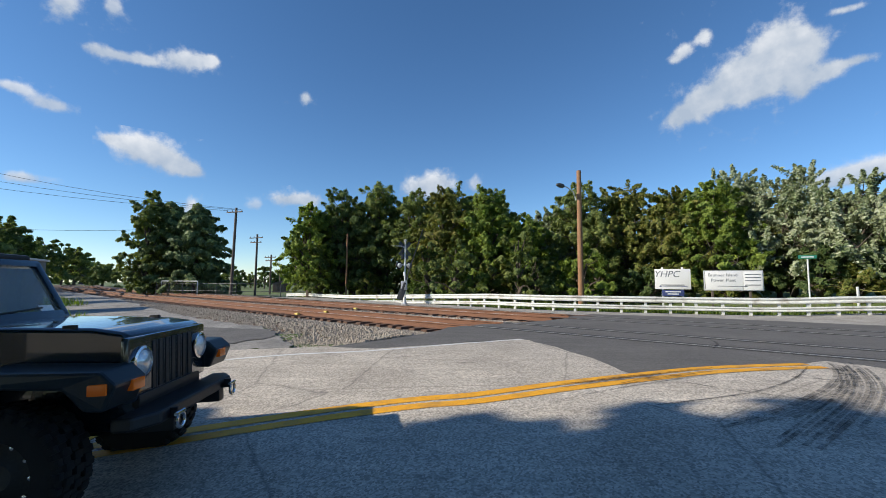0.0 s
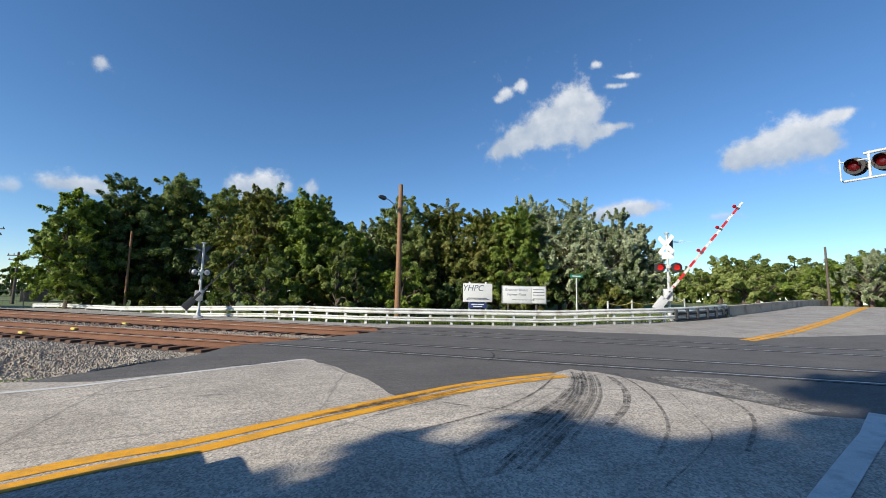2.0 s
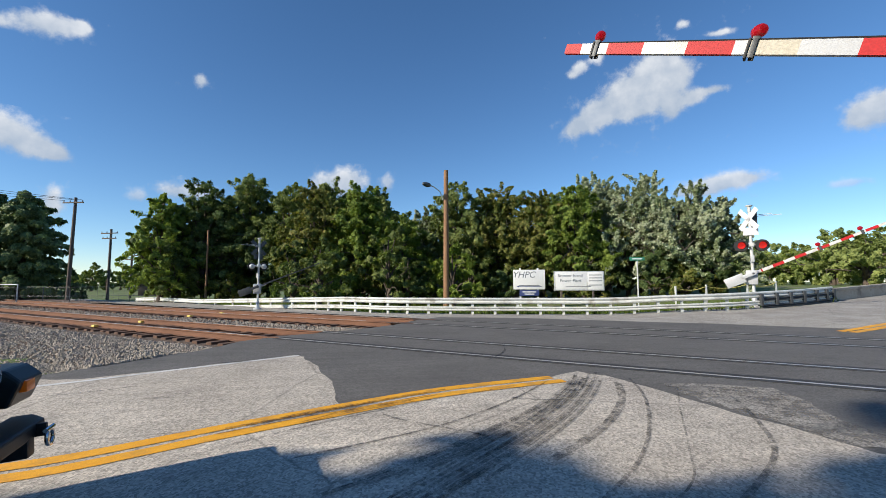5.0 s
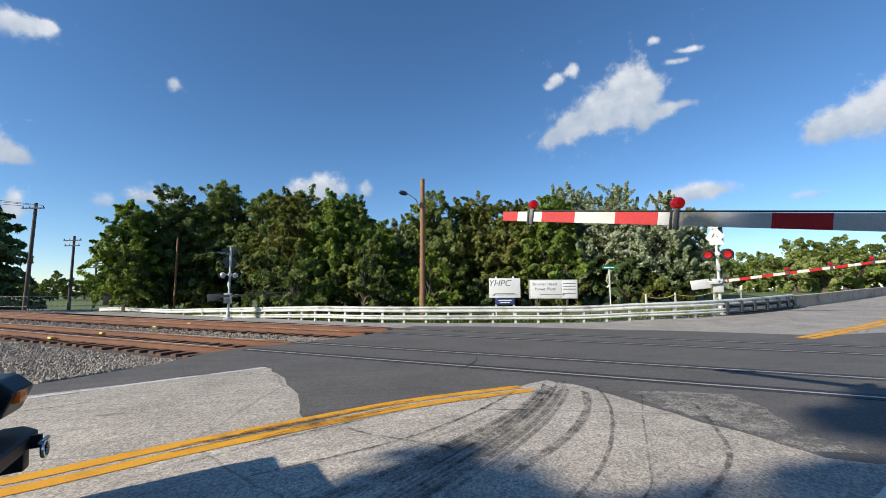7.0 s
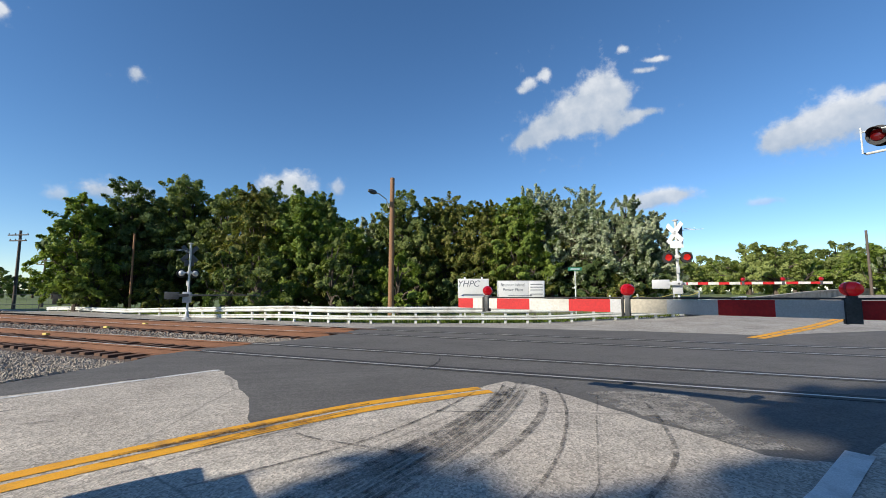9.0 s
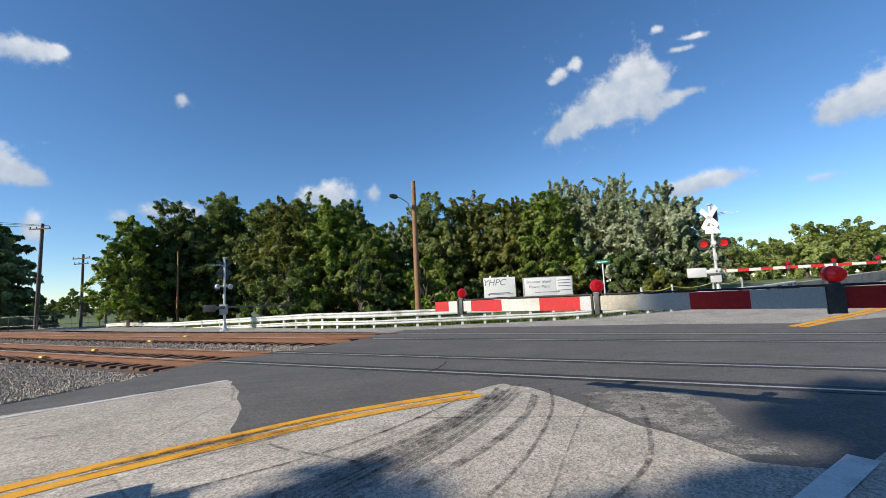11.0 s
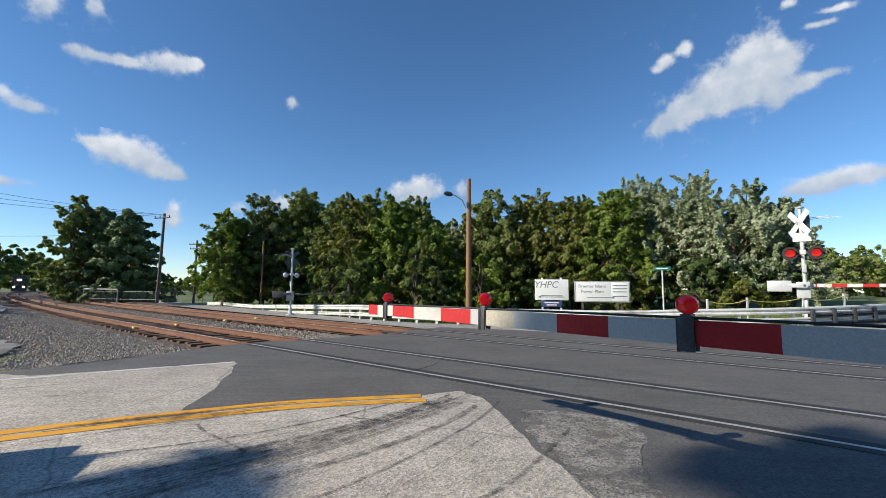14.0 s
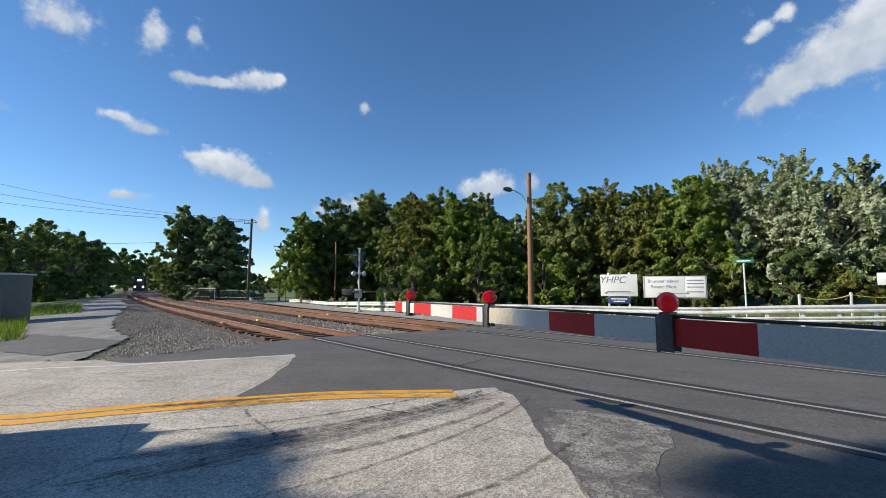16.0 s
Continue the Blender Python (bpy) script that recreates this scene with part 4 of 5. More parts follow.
def foliage(name, centres, ways, radii, per, size, mat, rng, parent, droop=0.2, habit=None):
    """Single leaves along leafy sprays. habit: how far a spray turns upwards, its length and its thickness."""
    lift, long, thick = habit or HABIT[mat]
    axis = np.asarray(ways, float) + rng.normal(size=(len(ways), 3)) * 0.35 + np.array([0, 0, lift])
    axis /= np.linalg.norm(axis, axis=1)[:, None]
    rad = np.asarray(radii, float)
    c, w, ax, r = (np.repeat(q, per, 0) for q in (np.asarray(centres, float), np.asarray(ways, float), axis, rad))
    n = len(c)
    u = rng.random(n) ** 0.8
    side = rng.normal(size=(n, 3))
    side /= np.linalg.norm(side, axis=1)[:, None]
    spread = r * thick * (1.05 - 0.75 * u) * rng.random(n) ** 0.45
    pos = c + ax * (long * r * (1.5 * u - 0.55))[:, None] + side * spread[:, None] * np.array([1, 1, 0.8])
    pos[:, 2] -= droop * r * u * u
    pos[:, 2] = np.maximum(pos[:, 2], 0.05)
    nrm = w * 0.75 + side * 0.5 + rng.normal(size=(n, 3)) * 0.42 + np.array([0, 0, 0.4])
    nrm /= np.linalg.norm(nrm, axis=1)[:, None]
    t = np.cross(nrm, rng.normal(size=(n, 3)))
    t /= np.linalg.norm(t, axis=1)[:, None]
    t[:, 2] -= droop
    s = np.cross(nrm, t)
    L = (size * rng.uniform(0.6, 1.4, n))[:, None]
    v = np.stack([pos - s * L * 0.36 - t * L * 0.3, pos + s * L * 0.36 - t * L * 0.3, pos + t * L * 0.75], 1)
    return quads(name, v.reshape(-1, 3), M[mat], 3, parent)


def tree(x, y, h, r, mat, label, seed, base=None, n=294, per=150, leaf=0.155, low=0.12, name="tree", lobes=14, fill=0.0):
    """A trunk with limbs that end in lobes of leafy sprays, of an uneven outline."""
    rng = np.random.default_rng(seed)
    z0 = gz(x, y) - 0.1 if base is None else base
    ob = thing(name, Matrix.Translation((x, y, z0)), label, "tree" if h > 3.2 else "bush", "trees behind the guardrail" if name == "tree" else "undergrowth bushes")
    tr = r * 0.045 + 0.05
    wood = Build().tube([(0, 0, -0.2), (0.05 * r, 0.03 * r, h * 0.25), (-0.04 * r, 0.06 * r, h * 0.55), (0.0, 0.0, h * 0.86)], [tr * 1.25, tr, tr * 0.7, tr * 0.2], 9)
    cs, rs, ws = [], [], []
    for k in range(lobes):
        f = k / max(1, lobes - 1)
        lr = r * (0.66 - 0.28 * f) * rng.uniform(0.75, 1.15)
        z = h * low + lr * 0.6 + (h * (1 - low) - 1.5 * lr) * f
        a = k * 2.399 + rng.uniform(-0.4, 0.4)
        d = max(0.0, r * (1.0 - 0.55 * f ** 2) - lr * 0.6) * rng.uniform(0.55, 1.1)
        lc = np.array([d * math.cos(a), d * math.sin(a), z])
        st = (0.0, 0.0, max(0.2, z * rng.uniform(0.4, 0.6)))
        mid = (lc[0] * 0.5, lc[1] * 0.5, (st[2] + z) / 2 + 0.05 * h)
        wood.tube([st, mid, tuple(lc)], [tr * 0.5, tr * 0.32, tr * 0.1], 6)
        for q in range(n // lobes):
            w = rng.normal(size=3)
            w /= np.linalg.norm(w)
            c = lc + w * lr * rng.uniform(0.5 - fill, 1.08) * np.array([1, 1, 0.85])
            c[2] = max(c[2], 0.12)
            cs.append(c)
            ws.append(w)
            rs.append(r * rng.uniform(0.075, 0.2))
            if q % 4 == 0:
                wood.tube([tuple(lc), tuple(c)], [tr * 0.14, tr * 0.05], 4, False)
    part("trunk", wood, M["bark"], ob)
    foliage("crown", cs, ws, rs, per, leaf, mat, rng, ob)
    return ob


EYE = (6.03, 1.07)


def place(az, d):
    return EYE[0] + d * math.sin(radians(az)), EYE[1] + d * math.cos(radians(az))


TREES = [(-29.2, 39, 8.03, 2.6, "leaf_bright"), (-25.0, 40, 9.8, 3.2, "leaf_dark"), (-20.3, 40, 11.06, 3.6, "leaf_oak"), (-16, 38, 9.78, 3.0, "leaf_oak"), (-11, 35, 9.7, 2.5, "leaf_oak"), (-5, 36, 9.59, 2.9, "leaf_oak"), (-13.5, 31, 8.3, 2.6, "leaf_sumac"), (-8, 30, 8.21, 2.7, "leaf_bright"), (-2.5, 29.5, 6.2, 2.3, "leaf_bright"), (1.2, 33, 7.25, 2.2, "leaf_silver"), (5.2, 31, 8.58, 3.0, "leaf_oak"), (10.8, 31, 8.75, 3.0, "leaf_sumac"), (16.4, 30, 7.7, 2.9, "leaf_sumac"), (20.5, 29, 7.78, 2.6, "leaf_bright"), (24.0, 33, 9.1, 3.0, "leaf_silver"), (28.5, 30.5, 8.13, 3.3, "leaf_silver"), (33.2, 29, 6.77, 3.1, "leaf_silver"), (36.6, 29, 6.1, 2.2, "leaf_silver"), (-23, 43, 9.0, 3.0, "leaf_oak"), (-27.0, 44, 5.8, 2.8, "leaf_oak")]
LABEL = {"leaf_bright": "dense bright green leafy tree behind the guardrail", "leaf_dark": "tall dark green tree with dense foliage", "leaf_oak": "full green deciduous tree in summer leaf", "leaf_sumac": "green tree with reddish-brown seed heads and drooping leaves", "leaf_silver": "tree with pale silvery leaves turned by the wind"}
for i, (az, d, h, r, mat) in enumerate(TREES):
    tree(*place(az, d), h, r, mat, LABEL[mat], 10 + i, n=312, lobes=24 if mat != "leaf_sumac" else 16)
for i, az in enumerate(np.arange(-27.5, 34, 4.1)):
    d = 41 + 1.5 * math.sin(i * 1.9)
    top = np.interp(az, [-30, -20, -14, -11, -4, 0, 5, 16, 24, 30, 36], [0.15, 0.21, 0.18, 0.20, 0.19, 0.14, 0.19, 0.20, 0.20, 0.18, 0.12])
    tree(*place(az, d), 1.4 + d * top, 3.6, "leaf_dark", "dark green tree in the depth of the thicket", 300 + i, n=110, per=120, leaf=0.25, low=0.02)
for i, az in enumerate(np.arange(-28, 38, 2.9)):
    mat = ("leaf_oak", "leaf_bright", "leaf_sumac", "leaf_oak", "leaf_dark")[i % 5] if az < 8 else ("leaf_dark", "leaf_sumac")[i % 2]
    d = 27.3 + 1.6 * math.sin(i * 2.1) + (11 if az < -18 else 0) + (1.6 if 6 < az < 30 else 0)
    tree(*place(az, d), 3.4 + 1.3 * math.sin(i * 1.7 + 0.5), 1.9, mat, "thick green undergrowth bush behind the guardrail", 60 + i, n=56, per=190, low=0.02, name="bush", leaf=0.17)
# green bank beyond the far road
for i, az in enumerate(np.arange(41, 72, 2.4)):
    d = 62 + 9 * math.sin(i * 1.3)
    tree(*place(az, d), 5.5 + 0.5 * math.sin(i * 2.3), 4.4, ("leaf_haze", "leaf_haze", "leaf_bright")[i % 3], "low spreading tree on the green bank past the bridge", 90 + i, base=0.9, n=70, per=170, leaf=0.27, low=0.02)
for i, az in enumerate(np.arange(39, 74, 3.4)):
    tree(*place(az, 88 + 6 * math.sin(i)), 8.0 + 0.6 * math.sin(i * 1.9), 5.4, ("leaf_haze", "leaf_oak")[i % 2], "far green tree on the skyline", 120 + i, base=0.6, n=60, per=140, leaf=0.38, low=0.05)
tree(*place(61.0, 50), 5.0, 2.6, "leaf_silver", "rounded pale silvery tree", 140, base=0.8, n=70, per=190, leaf=0.2)
# wood along the railway and distant park trees
# the wood's shadow side is put into the colour by mostly dark leaf materials
for i, (az, d, h, r) in enumerate([(-52.4, 150, 14, 6), (-52.9, 118, 12.5, 5), (-54.0, 95, 11.5, 5), (-56.5, 84, 11.5, 5.2), (-58.5, 70, 9.5, 5), (-61.5, 62, 9.8, 5), (-64, 52, 9, 4.5), (-56, 110, 15, 7), (-60, 90, 12.5, 6), (-67, 46, 9, 4.5), (-49.5, 215, 18, 9), (-47, 225, 17, 9), (-51.5, 180, 16, 8), (-53.4, 105, 5, 5), (-55.6, 80, 4.5, 4.5), (-45.2, 170, 8, 6)]):
    tree(*(7.46 + d * math.sin(radians(az)), 1.1 + d * math.cos(radians(az))), h, r, ("leaf_dark", "needle", "leaf_dark", "leaf_oak")[i % 4], "tree in the dark wood beside the railway", 150 + i, base=-0.4, n=72, per=120, leaf=0.16 + d * 0.0036, low=0.03)
for i, az in enumerate(np.arange(-37.4, -22, 1.25)):
    d = 150 + 14 * math.sin(i * 1.7)
    tree(*(7.46 + d * math.sin(radians(az)), 1.1 + d * math.cos(radians(az))), 6.2 + 1.3 * math.sin(i * 2.3), 3.2, ("leaf_dark", "leaf_oak")[i % 2], "small distant park tree", 170 + i, base=-0.5, n=56, per=70, leaf=0.5, low=0.06)


def pine(x, y, h, r, seed):
    rng = np.random.default_rng(seed)
    ob = thing("pine_tree", Matrix.Translation((x, y, -0.5)), "tall dark green pine with drooping tiered branches", "pine tree", "pine trees")
    wood = Build().tube([(0, 0, -0.2), (0, 0, h * 0.5), (0, 0, h * 0.97)], [0.3, 0.2, 0.04], 9)
    cs, rs, ws = [], [], []
    for k in range(66):
        z = h * (0.05 + 0.91 * (k / 66) ** 0.95)
        reach = r * (1.08 - (z / h) ** 2.4) * rng.uniform(0.62, 1.2)
        a = k * 2.399
        tip = z + 0.04 * h * rng.uniform(-0.8, 0.6)
        wood.tube([(0, 0, z), (reach * math.cos(a), reach * math.sin(a), tip)], [0.06, 0.015], 5)
        for t in (0.3, 0.5, 0.68, 0.84, 1.0):
            b = a + rng.uniform(-0.25, 0.25) * t
            cs.append((reach * t * math.cos(b), reach * t * math.sin(b), z + (tip - z) * t + rng.uniform(-0.08, 0.08)))
            ws.append((math.cos(b), math.sin(b), 0.1))
            rs.append(0.95 * (1.15 - 0.55 * t))
    part("trunk", wood, M["bark"], ob)
    foliage("crown", cs, ws, rs, 190, 0.3, "needle", rng, ob, droop=0.3, habit=(-0.05, 1.0, 0.62))


def polar(az, d):
    return 7.46 + d * math.sin(radians(az)), 1.1 + d * math.cos(radians(az))


for i, az in enumerate((-56, -53.5, -51.4, -49.4, -47.6, -46.0)):
    tree(*polar(az, 305 + 8 * (i % 2)), 20 + 3.5 * math.sin(i * 2.1), 8.5, "leaf_dark", "tree in the dark wood behind the railway bend", 230 + i, base=-0.5, n=60, per=80, leaf=1.3, low=0.02)
for i, (az, d) in enumerate(((-51.9, 150), (-53.6, 136), (-55.6, 124), (-57.8, 112), (-60.2, 104))):
    tree(*polar(az, d), 1.2 + d * (0.083 + 0.01 * math.sin(i * 1.9)), 5.2, ("leaf_dark", "needle")[i % 2], "tree in the dark wood beside the railway", 240 + i, base=-0.5, n=70, per=90, leaf=0.65, low=0.02)
pine(*polar(-40.3, 60), 10.9, 4.2, 5)
pine(*polar(-42.6, 64), 11.6, 3.7, 6)
tree(*polar(-44.7, 62), 12.0, 2.6, "leaf_oak", "round dense dark green tree beside the pine", 200, base=-0.5, n=266, per=130, leaf=0.24, low=0.03)
# shade trees behind the camera's side of the road
for x, y, h, r, low, k in ((-12.4, -3.9, 11.9, 5.0, 0.22, 210), (-11.8, -5.9, 17.4, 3.3, 0.5, 214), (-12.3, -4.5, 15.6, 2.1, 0.8, 215), (-10.6, -9.2, 17.5, 5.0, 0.25, 211), (-6.3, -5.7, 12.4, 4.1, 0.58, 212), (-7.3, -4.4, 8.0, 2.9, 0.42, 213), (-8.5, -0.7, 8.2, 2.2, 0.45, 220)):
    tree(x, y, h, r, "leaf_oak", "tall leafy roadside tree that shades the road", k, n=266, per=115, leaf=0.35, low=low, fill=0.45)


# added trees, out of view: they block sky light to deepen the near shade
for x, y, h, r, k in ((-3.5, -10.5, 13.0, 4.6, 216), (4.0, -10.0, 12.0, 4.6, 217), (11.0, -11.5, 13.0, 4.8, 218), (18.5, -11.0, 12.0, 4.6, 219)):
    tree(x, y, h, r, "leaf_oak", "unseen leafy tree added to block sky light on the near road", k, n=154, per=80, leaf=0.38, low=0.12, fill=0.3)


def grass():
    rng = np.random.default_rng(8)
    out = []
    for _ in range(9000):
        k = rng.random()
        if k < 0.55:
            d, az = (rng.uniform(19, 30), rng.uniform(-66, -57)) if k < 0.35 else (rng.uniform(34, 48), rng.uniform(-57.5, -53))
            x, y = polar(az, d)
        else:
            t = rng.random()
            gx = np.interp(t, np.linspace(0, 1, len(GUARD)), [p[0] for p in GUARD])
            gy = np.interp(t, np.linspace(0, 1, len(GUARD)), [p[1] for p in GUARD])
            x, y = gx + rng.uniform(0.1, 1.2), gy + rng.uniform(0.2, 1.8)
        z, a, h, w = gz(x, y) - 0.05, rng.uniform(0, 6.28), rng.uniform(0.15, 0.5), rng.uniform(0.015, 0.03)
        dx, dy, lx, ly = w * math.cos(a), w * math.sin(a), rng.normal(0, 0.1), rng.normal(0, 0.1)
        out.append([(x - dx, y - dy, z), (x + dx, y + dy, z), (x + lx, y + ly, z + h)])
    tagged(quads("grass", np.array(out).reshape(-1, 3), M["grass"], 3), "tall sunlit grass and weeds", "grass", kind="stuff")


grass()


# ---- fence, cabin ----
def fence():
    ob = thing("chain_fence", pose(0, 0, 0), "grey chain-link fence with a gate panel beside the railway", "fence")
    line = [polar(-44.0, 58), polar(-40.9, 52), polar(-37.5, 48), polar(-33, 46), polar(-29.5, 45)]
    for (x0, y0), (x1, y1) in zip(line, line[1:]):
        n = max(1, int(math.dist((x0, y0), (x1, y1)) / 2.2))
        for k in range(n):
            x, y = x0 + (x1 - x0) * k / n, y0 + (y1 - y0) * k / n
            part("post", Build().tube([(x, y, -0.6), (x, y, 1.1)], 0.035, 7), M["dark_metal"], ob)
        for z in (-0.35, 0.35, 1.08):
            part("rail", Build().tube([(x0, y0, z), (x1, y1, z)], 0.022, 6), M["dark_metal"], ob)
        mesh = Build()
        for k in range(n * 11):
            t = k / (n * 11)
            x, y = x0 + (x1 - x0) * t, y0 + (y1 - y0) * t
            mesh.tube([(x, y, -0.45), (x, y, 1.05)], 0.006, 3, False)
        tagged(part("wire_mesh", mesh, M["dark_metal"], ob), kind="stuff")
    # swung-out gate panel
    x0, y0, x1, y1 = *polar(-43.6, 57.5), *polar(-40.9, 51.5)
    part("gate_frame", Build().tube([(x0, y0, -0.4), (x0, y0, 1.3), (x1, y1, 1.3), (x1, y1, -0.4)], 0.045, 8), M["galv"], ob)


fence()


def cabin():
    bx, by = polar(-60.4, 31)
    ob = thing("equipment_box", pose(bx, by, gz(bx, by), 0, 0, 30), "grey-green metal equipment box at the lot's edge", "equipment box")
    part("body", Build().box((0, 0, 1.25), (3.4, 2.2, 2.5), 0.04), surface("box_paint", (0.10, 0.12, 0.115), (0.15, 0.17, 0.16), 2, 40, 0.6, 0.2), ob)
    part("roof", Build().box((0, 0, 2.55), (3.6, 2.4, 0.09), 0.02), M["steel"], ob, "pale metal lid")
    for s in (-1.6, 1.6):
        part("leg", Build().box((s, -0.9, -0.15), (0.12, 0.12, 0.5), 0.01), M["dark_metal"], ob)
    c = thing("lineside_hut", pose(*polar(-29.6, 84), -0.5, 0, 0, 20), "small dark hut far beyond the fence", "hut")
    part("wall", Build().box((0, 0, 0.8), (2.6, 2.0, 1.6), 0.03), M["grey_wood"], c)
    part("roof", Build().prism([(-1.5, 1.6), (1.5, 1.6), (0, 2.05)], -1.15, 1.15, "y"), M["grey_wood"], c)


cabin()


# ---- clouds: distant sheets of sky ----
def cloud(az, el, w, h, blobs, seed, bright=0.95):
    """A cloud far off at an azimuth and a height (tangent of its elevation), w and h as tangents too."""
    R = 3500.0
    a = radians(az)
    c = Vector((6 + R * math.sin(a), 1 + R * math.cos(a), R * el))
    b = Build()
    n = 8
    W, Hh = R * w * math.hypot(1, el), R * h * math.hypot(1, el)
    b.v = [((i / n - 0.5) * W, -0.06 * W * (1 - (2 * i / n - 1) ** 2), (j / n - 0.5) * Hh) for j in range(n + 1) for i in range(n + 1)]
    b.f = [(j * (n + 1) + i, j * (n + 1) + i + 1, (j + 1) * (n + 1) + i + 1, (j + 1) * (n + 1) + i) for j in range(n) for i in range(n)]
    mat, nt, bs = nodes_of("cloud")
    nt.nodes.remove(bs)
    tc = nt.nodes.new("ShaderNodeTexCoord")
    sep = nt.nodes.new("ShaderNodeSeparateXYZ")
    nt.links.new(tc.outputs["Object"], sep.inputs["Vector"])

    def calc(op, x, y=None, z=None):
        m = nt.nodes.new("ShaderNodeMath")
        m.operation = op
        for s, val in zip(m.inputs, (x, y, z)):
            if val is None:
                continue
            if isinstance(val, (int, float)):
                s.default_value = val
            else:
                nt.links.new(val, s)
        return m.outputs["Value"]

    total = None
    for bx, by, rx, ry in blobs:
        dx = calc("MULTIPLY", calc("SUBTRACT", sep.outputs["X"], (bx - 0.5) * W), 1 / (rx * W))
        dz = calc("MULTIPLY", calc("SUBTRACT", sep.outputs["Z"], (by - 0.5) * Hh), 1 / (ry * Hh))
        g = calc("EXPONENT", calc("MULTIPLY", calc("ADD", calc("MULTIPLY", dx, dx), calc("MULTIPLY", dz, dz)), -1.2))
        total = g if total is None else calc("ADD", total, g)
    mp = nt.nodes.new("ShaderNodeMapping")
    mp.inputs["Scale"].default_value, mp.inputs["Location"].default_value = (1 / R,) * 3, (seed * 3.1, seed * 1.7, 0)
    nt.links.new(tc.outputs["Object"], mp.inputs["Vector"])
    no = nt.nodes.new("ShaderNodeTexNoise")
    no.inputs["Scale"].default_value, no.inputs["Detail"].default_value, no.inputs["Roughness"].default_value = 30, 10, 0.62
    nt.links.new(mp.outputs["Vector"], no.inputs["Vector"])
    dens = calc("ADD", total, calc("MULTIPLY", calc("SUBTRACT", no.outputs["Fac"], 0.5), 1.7))
    alpha = nt.nodes.new("ShaderNodeMapRange")
    alpha.interpolation_type = "SMOOTHSTEP"
    alpha.inputs["From Min"].default_value, alpha.inputs["From Max"].default_value = 0.12, 0.95
    alpha.inputs["To Max"].default_value = bright
    nt.links.new(dens, alpha.inputs["Value"])
    no2 = nt.nodes.new("ShaderNodeTexNoise")
    no2.inputs["Scale"].default_value, no2.inputs["Detail"].default_value = 30, 5
    nt.links.new(mp.outputs["Vector"], no2.inputs["Vector"])
    # sunlit top and shaded base put into the cloud's own glow, broken by noise
    lift = calc("ADD", calc("MULTIPLY", sep.outputs["Z"], 0.9 / Hh), calc("MULTIPLY", no2.outputs["Fac"], 1.0))
    em = nt.nodes.new("ShaderNodeEmission")
    nt.links.new(ramp(nt, lift, [(0.25, (0.36, 0.43, 0.53)), (0.55, (0.48, 0.53, 0.60)), (0.92, (0.69, 0.71, 0.74))]), em.inputs["Color"])
    tr = nt.nodes.new("ShaderNodeBsdfTransparent")
    ms = nt.nodes.new("ShaderNodeMixShader")
    nt.links.new(alpha.outputs["Result"], ms.inputs["Fac"])
    nt.links.new(tr.outputs["BSDF"], ms.inputs[1])
    nt.links.new(em.outputs["Emission"], ms.inputs[2])
    nt.links.new(ms.outputs["Shader"], nt.nodes["Material Output"].inputs["Surface"])
    ob = part("cloud", b, mat)
    ob.matrix_basis = Matrix.Translation(c) @ Matrix.Rotation(-a, 4, "Z") @ Matrix.Rotation(math.atan(el), 4, "X")
    tagged(ob, "white fair-weather cumulus cloud in the blue sky", "cloud", "clouds", "structure")


CLOUDS = [(32.8, 0.425, 0.34, 0.24, [(0.15, 0.29, 0.06, 0.07), (0.23, 0.34, 0.08, 0.10), (0.33, 0.40, 0.09, 0.12), (0.43, 0.48, 0.09, 0.13), (0.53, 0.54, 0.09, 0.15), (0.60, 0.64, 0.07, 0.12), (0.69, 0.55, 0.07, 0.12), (0.61, 0.44, 0.08, 0.12), (0.48, 0.36, 0.08, 0.06), (0.65, 0.31, 0.045, 0.07), (0.74, 0.38, 0.06, 0.05), (0.84, 0.41, 0.06, 0.03), (0.17, 0.69, 0.035, 0.04), (0.22, 0.73, 0.04, 0.05), (0.30, 0.78, 0.04, 0.045), (0.80, 0.70, 0.06, 0.022), (0.86, 0.76, 0.06, 0.02), (0.70, 0.86, 0.03, 0.03)], 1, 0.97)]
CLOUDS += [(57.6, 0.30, 0.24, 0.11, [(0.18, 0.38, 0.08, 0.16), (0.28, 0.44, 0.10, 0.2), (0.42, 0.48, 0.12, 0.26), (0.56, 0.52, 0.12, 0.28), (0.68, 0.44, 0.08, 0.2), (0.74, 0.76, 0.09, 0.09)], 2, 0.95),
          (-23.7, 0.427, 0.07, 0.06, [(0.55, 0.5, 0.14, 0.2)], 3, 0.9), (-24, 0.19, 0.13, 0.05, [(0.35, 0.45, 0.24, 0.24), (0.65, 0.5, 0.2, 0.24)], 4, 0.9)]
CLOUDS += [(-6.5, 0.235, 0.17, 0.075, [(0.35, 0.4, 0.18, 0.26), (0.62, 0.6, 0.18, 0.28)], 5, 0.92), (-0.5, 0.24, 0.05, 0.06, [(0.5, 0.5, 0.24, 0.26)], 6, 0.7), (40.9, 0.196, 0.17, 0.055, [(0.25, 0.36, 0.18, 0.2), (0.45, 0.5, 0.2, 0.26), (0.7, 0.6, 0.2, 0.2)], 7, 0.92)]
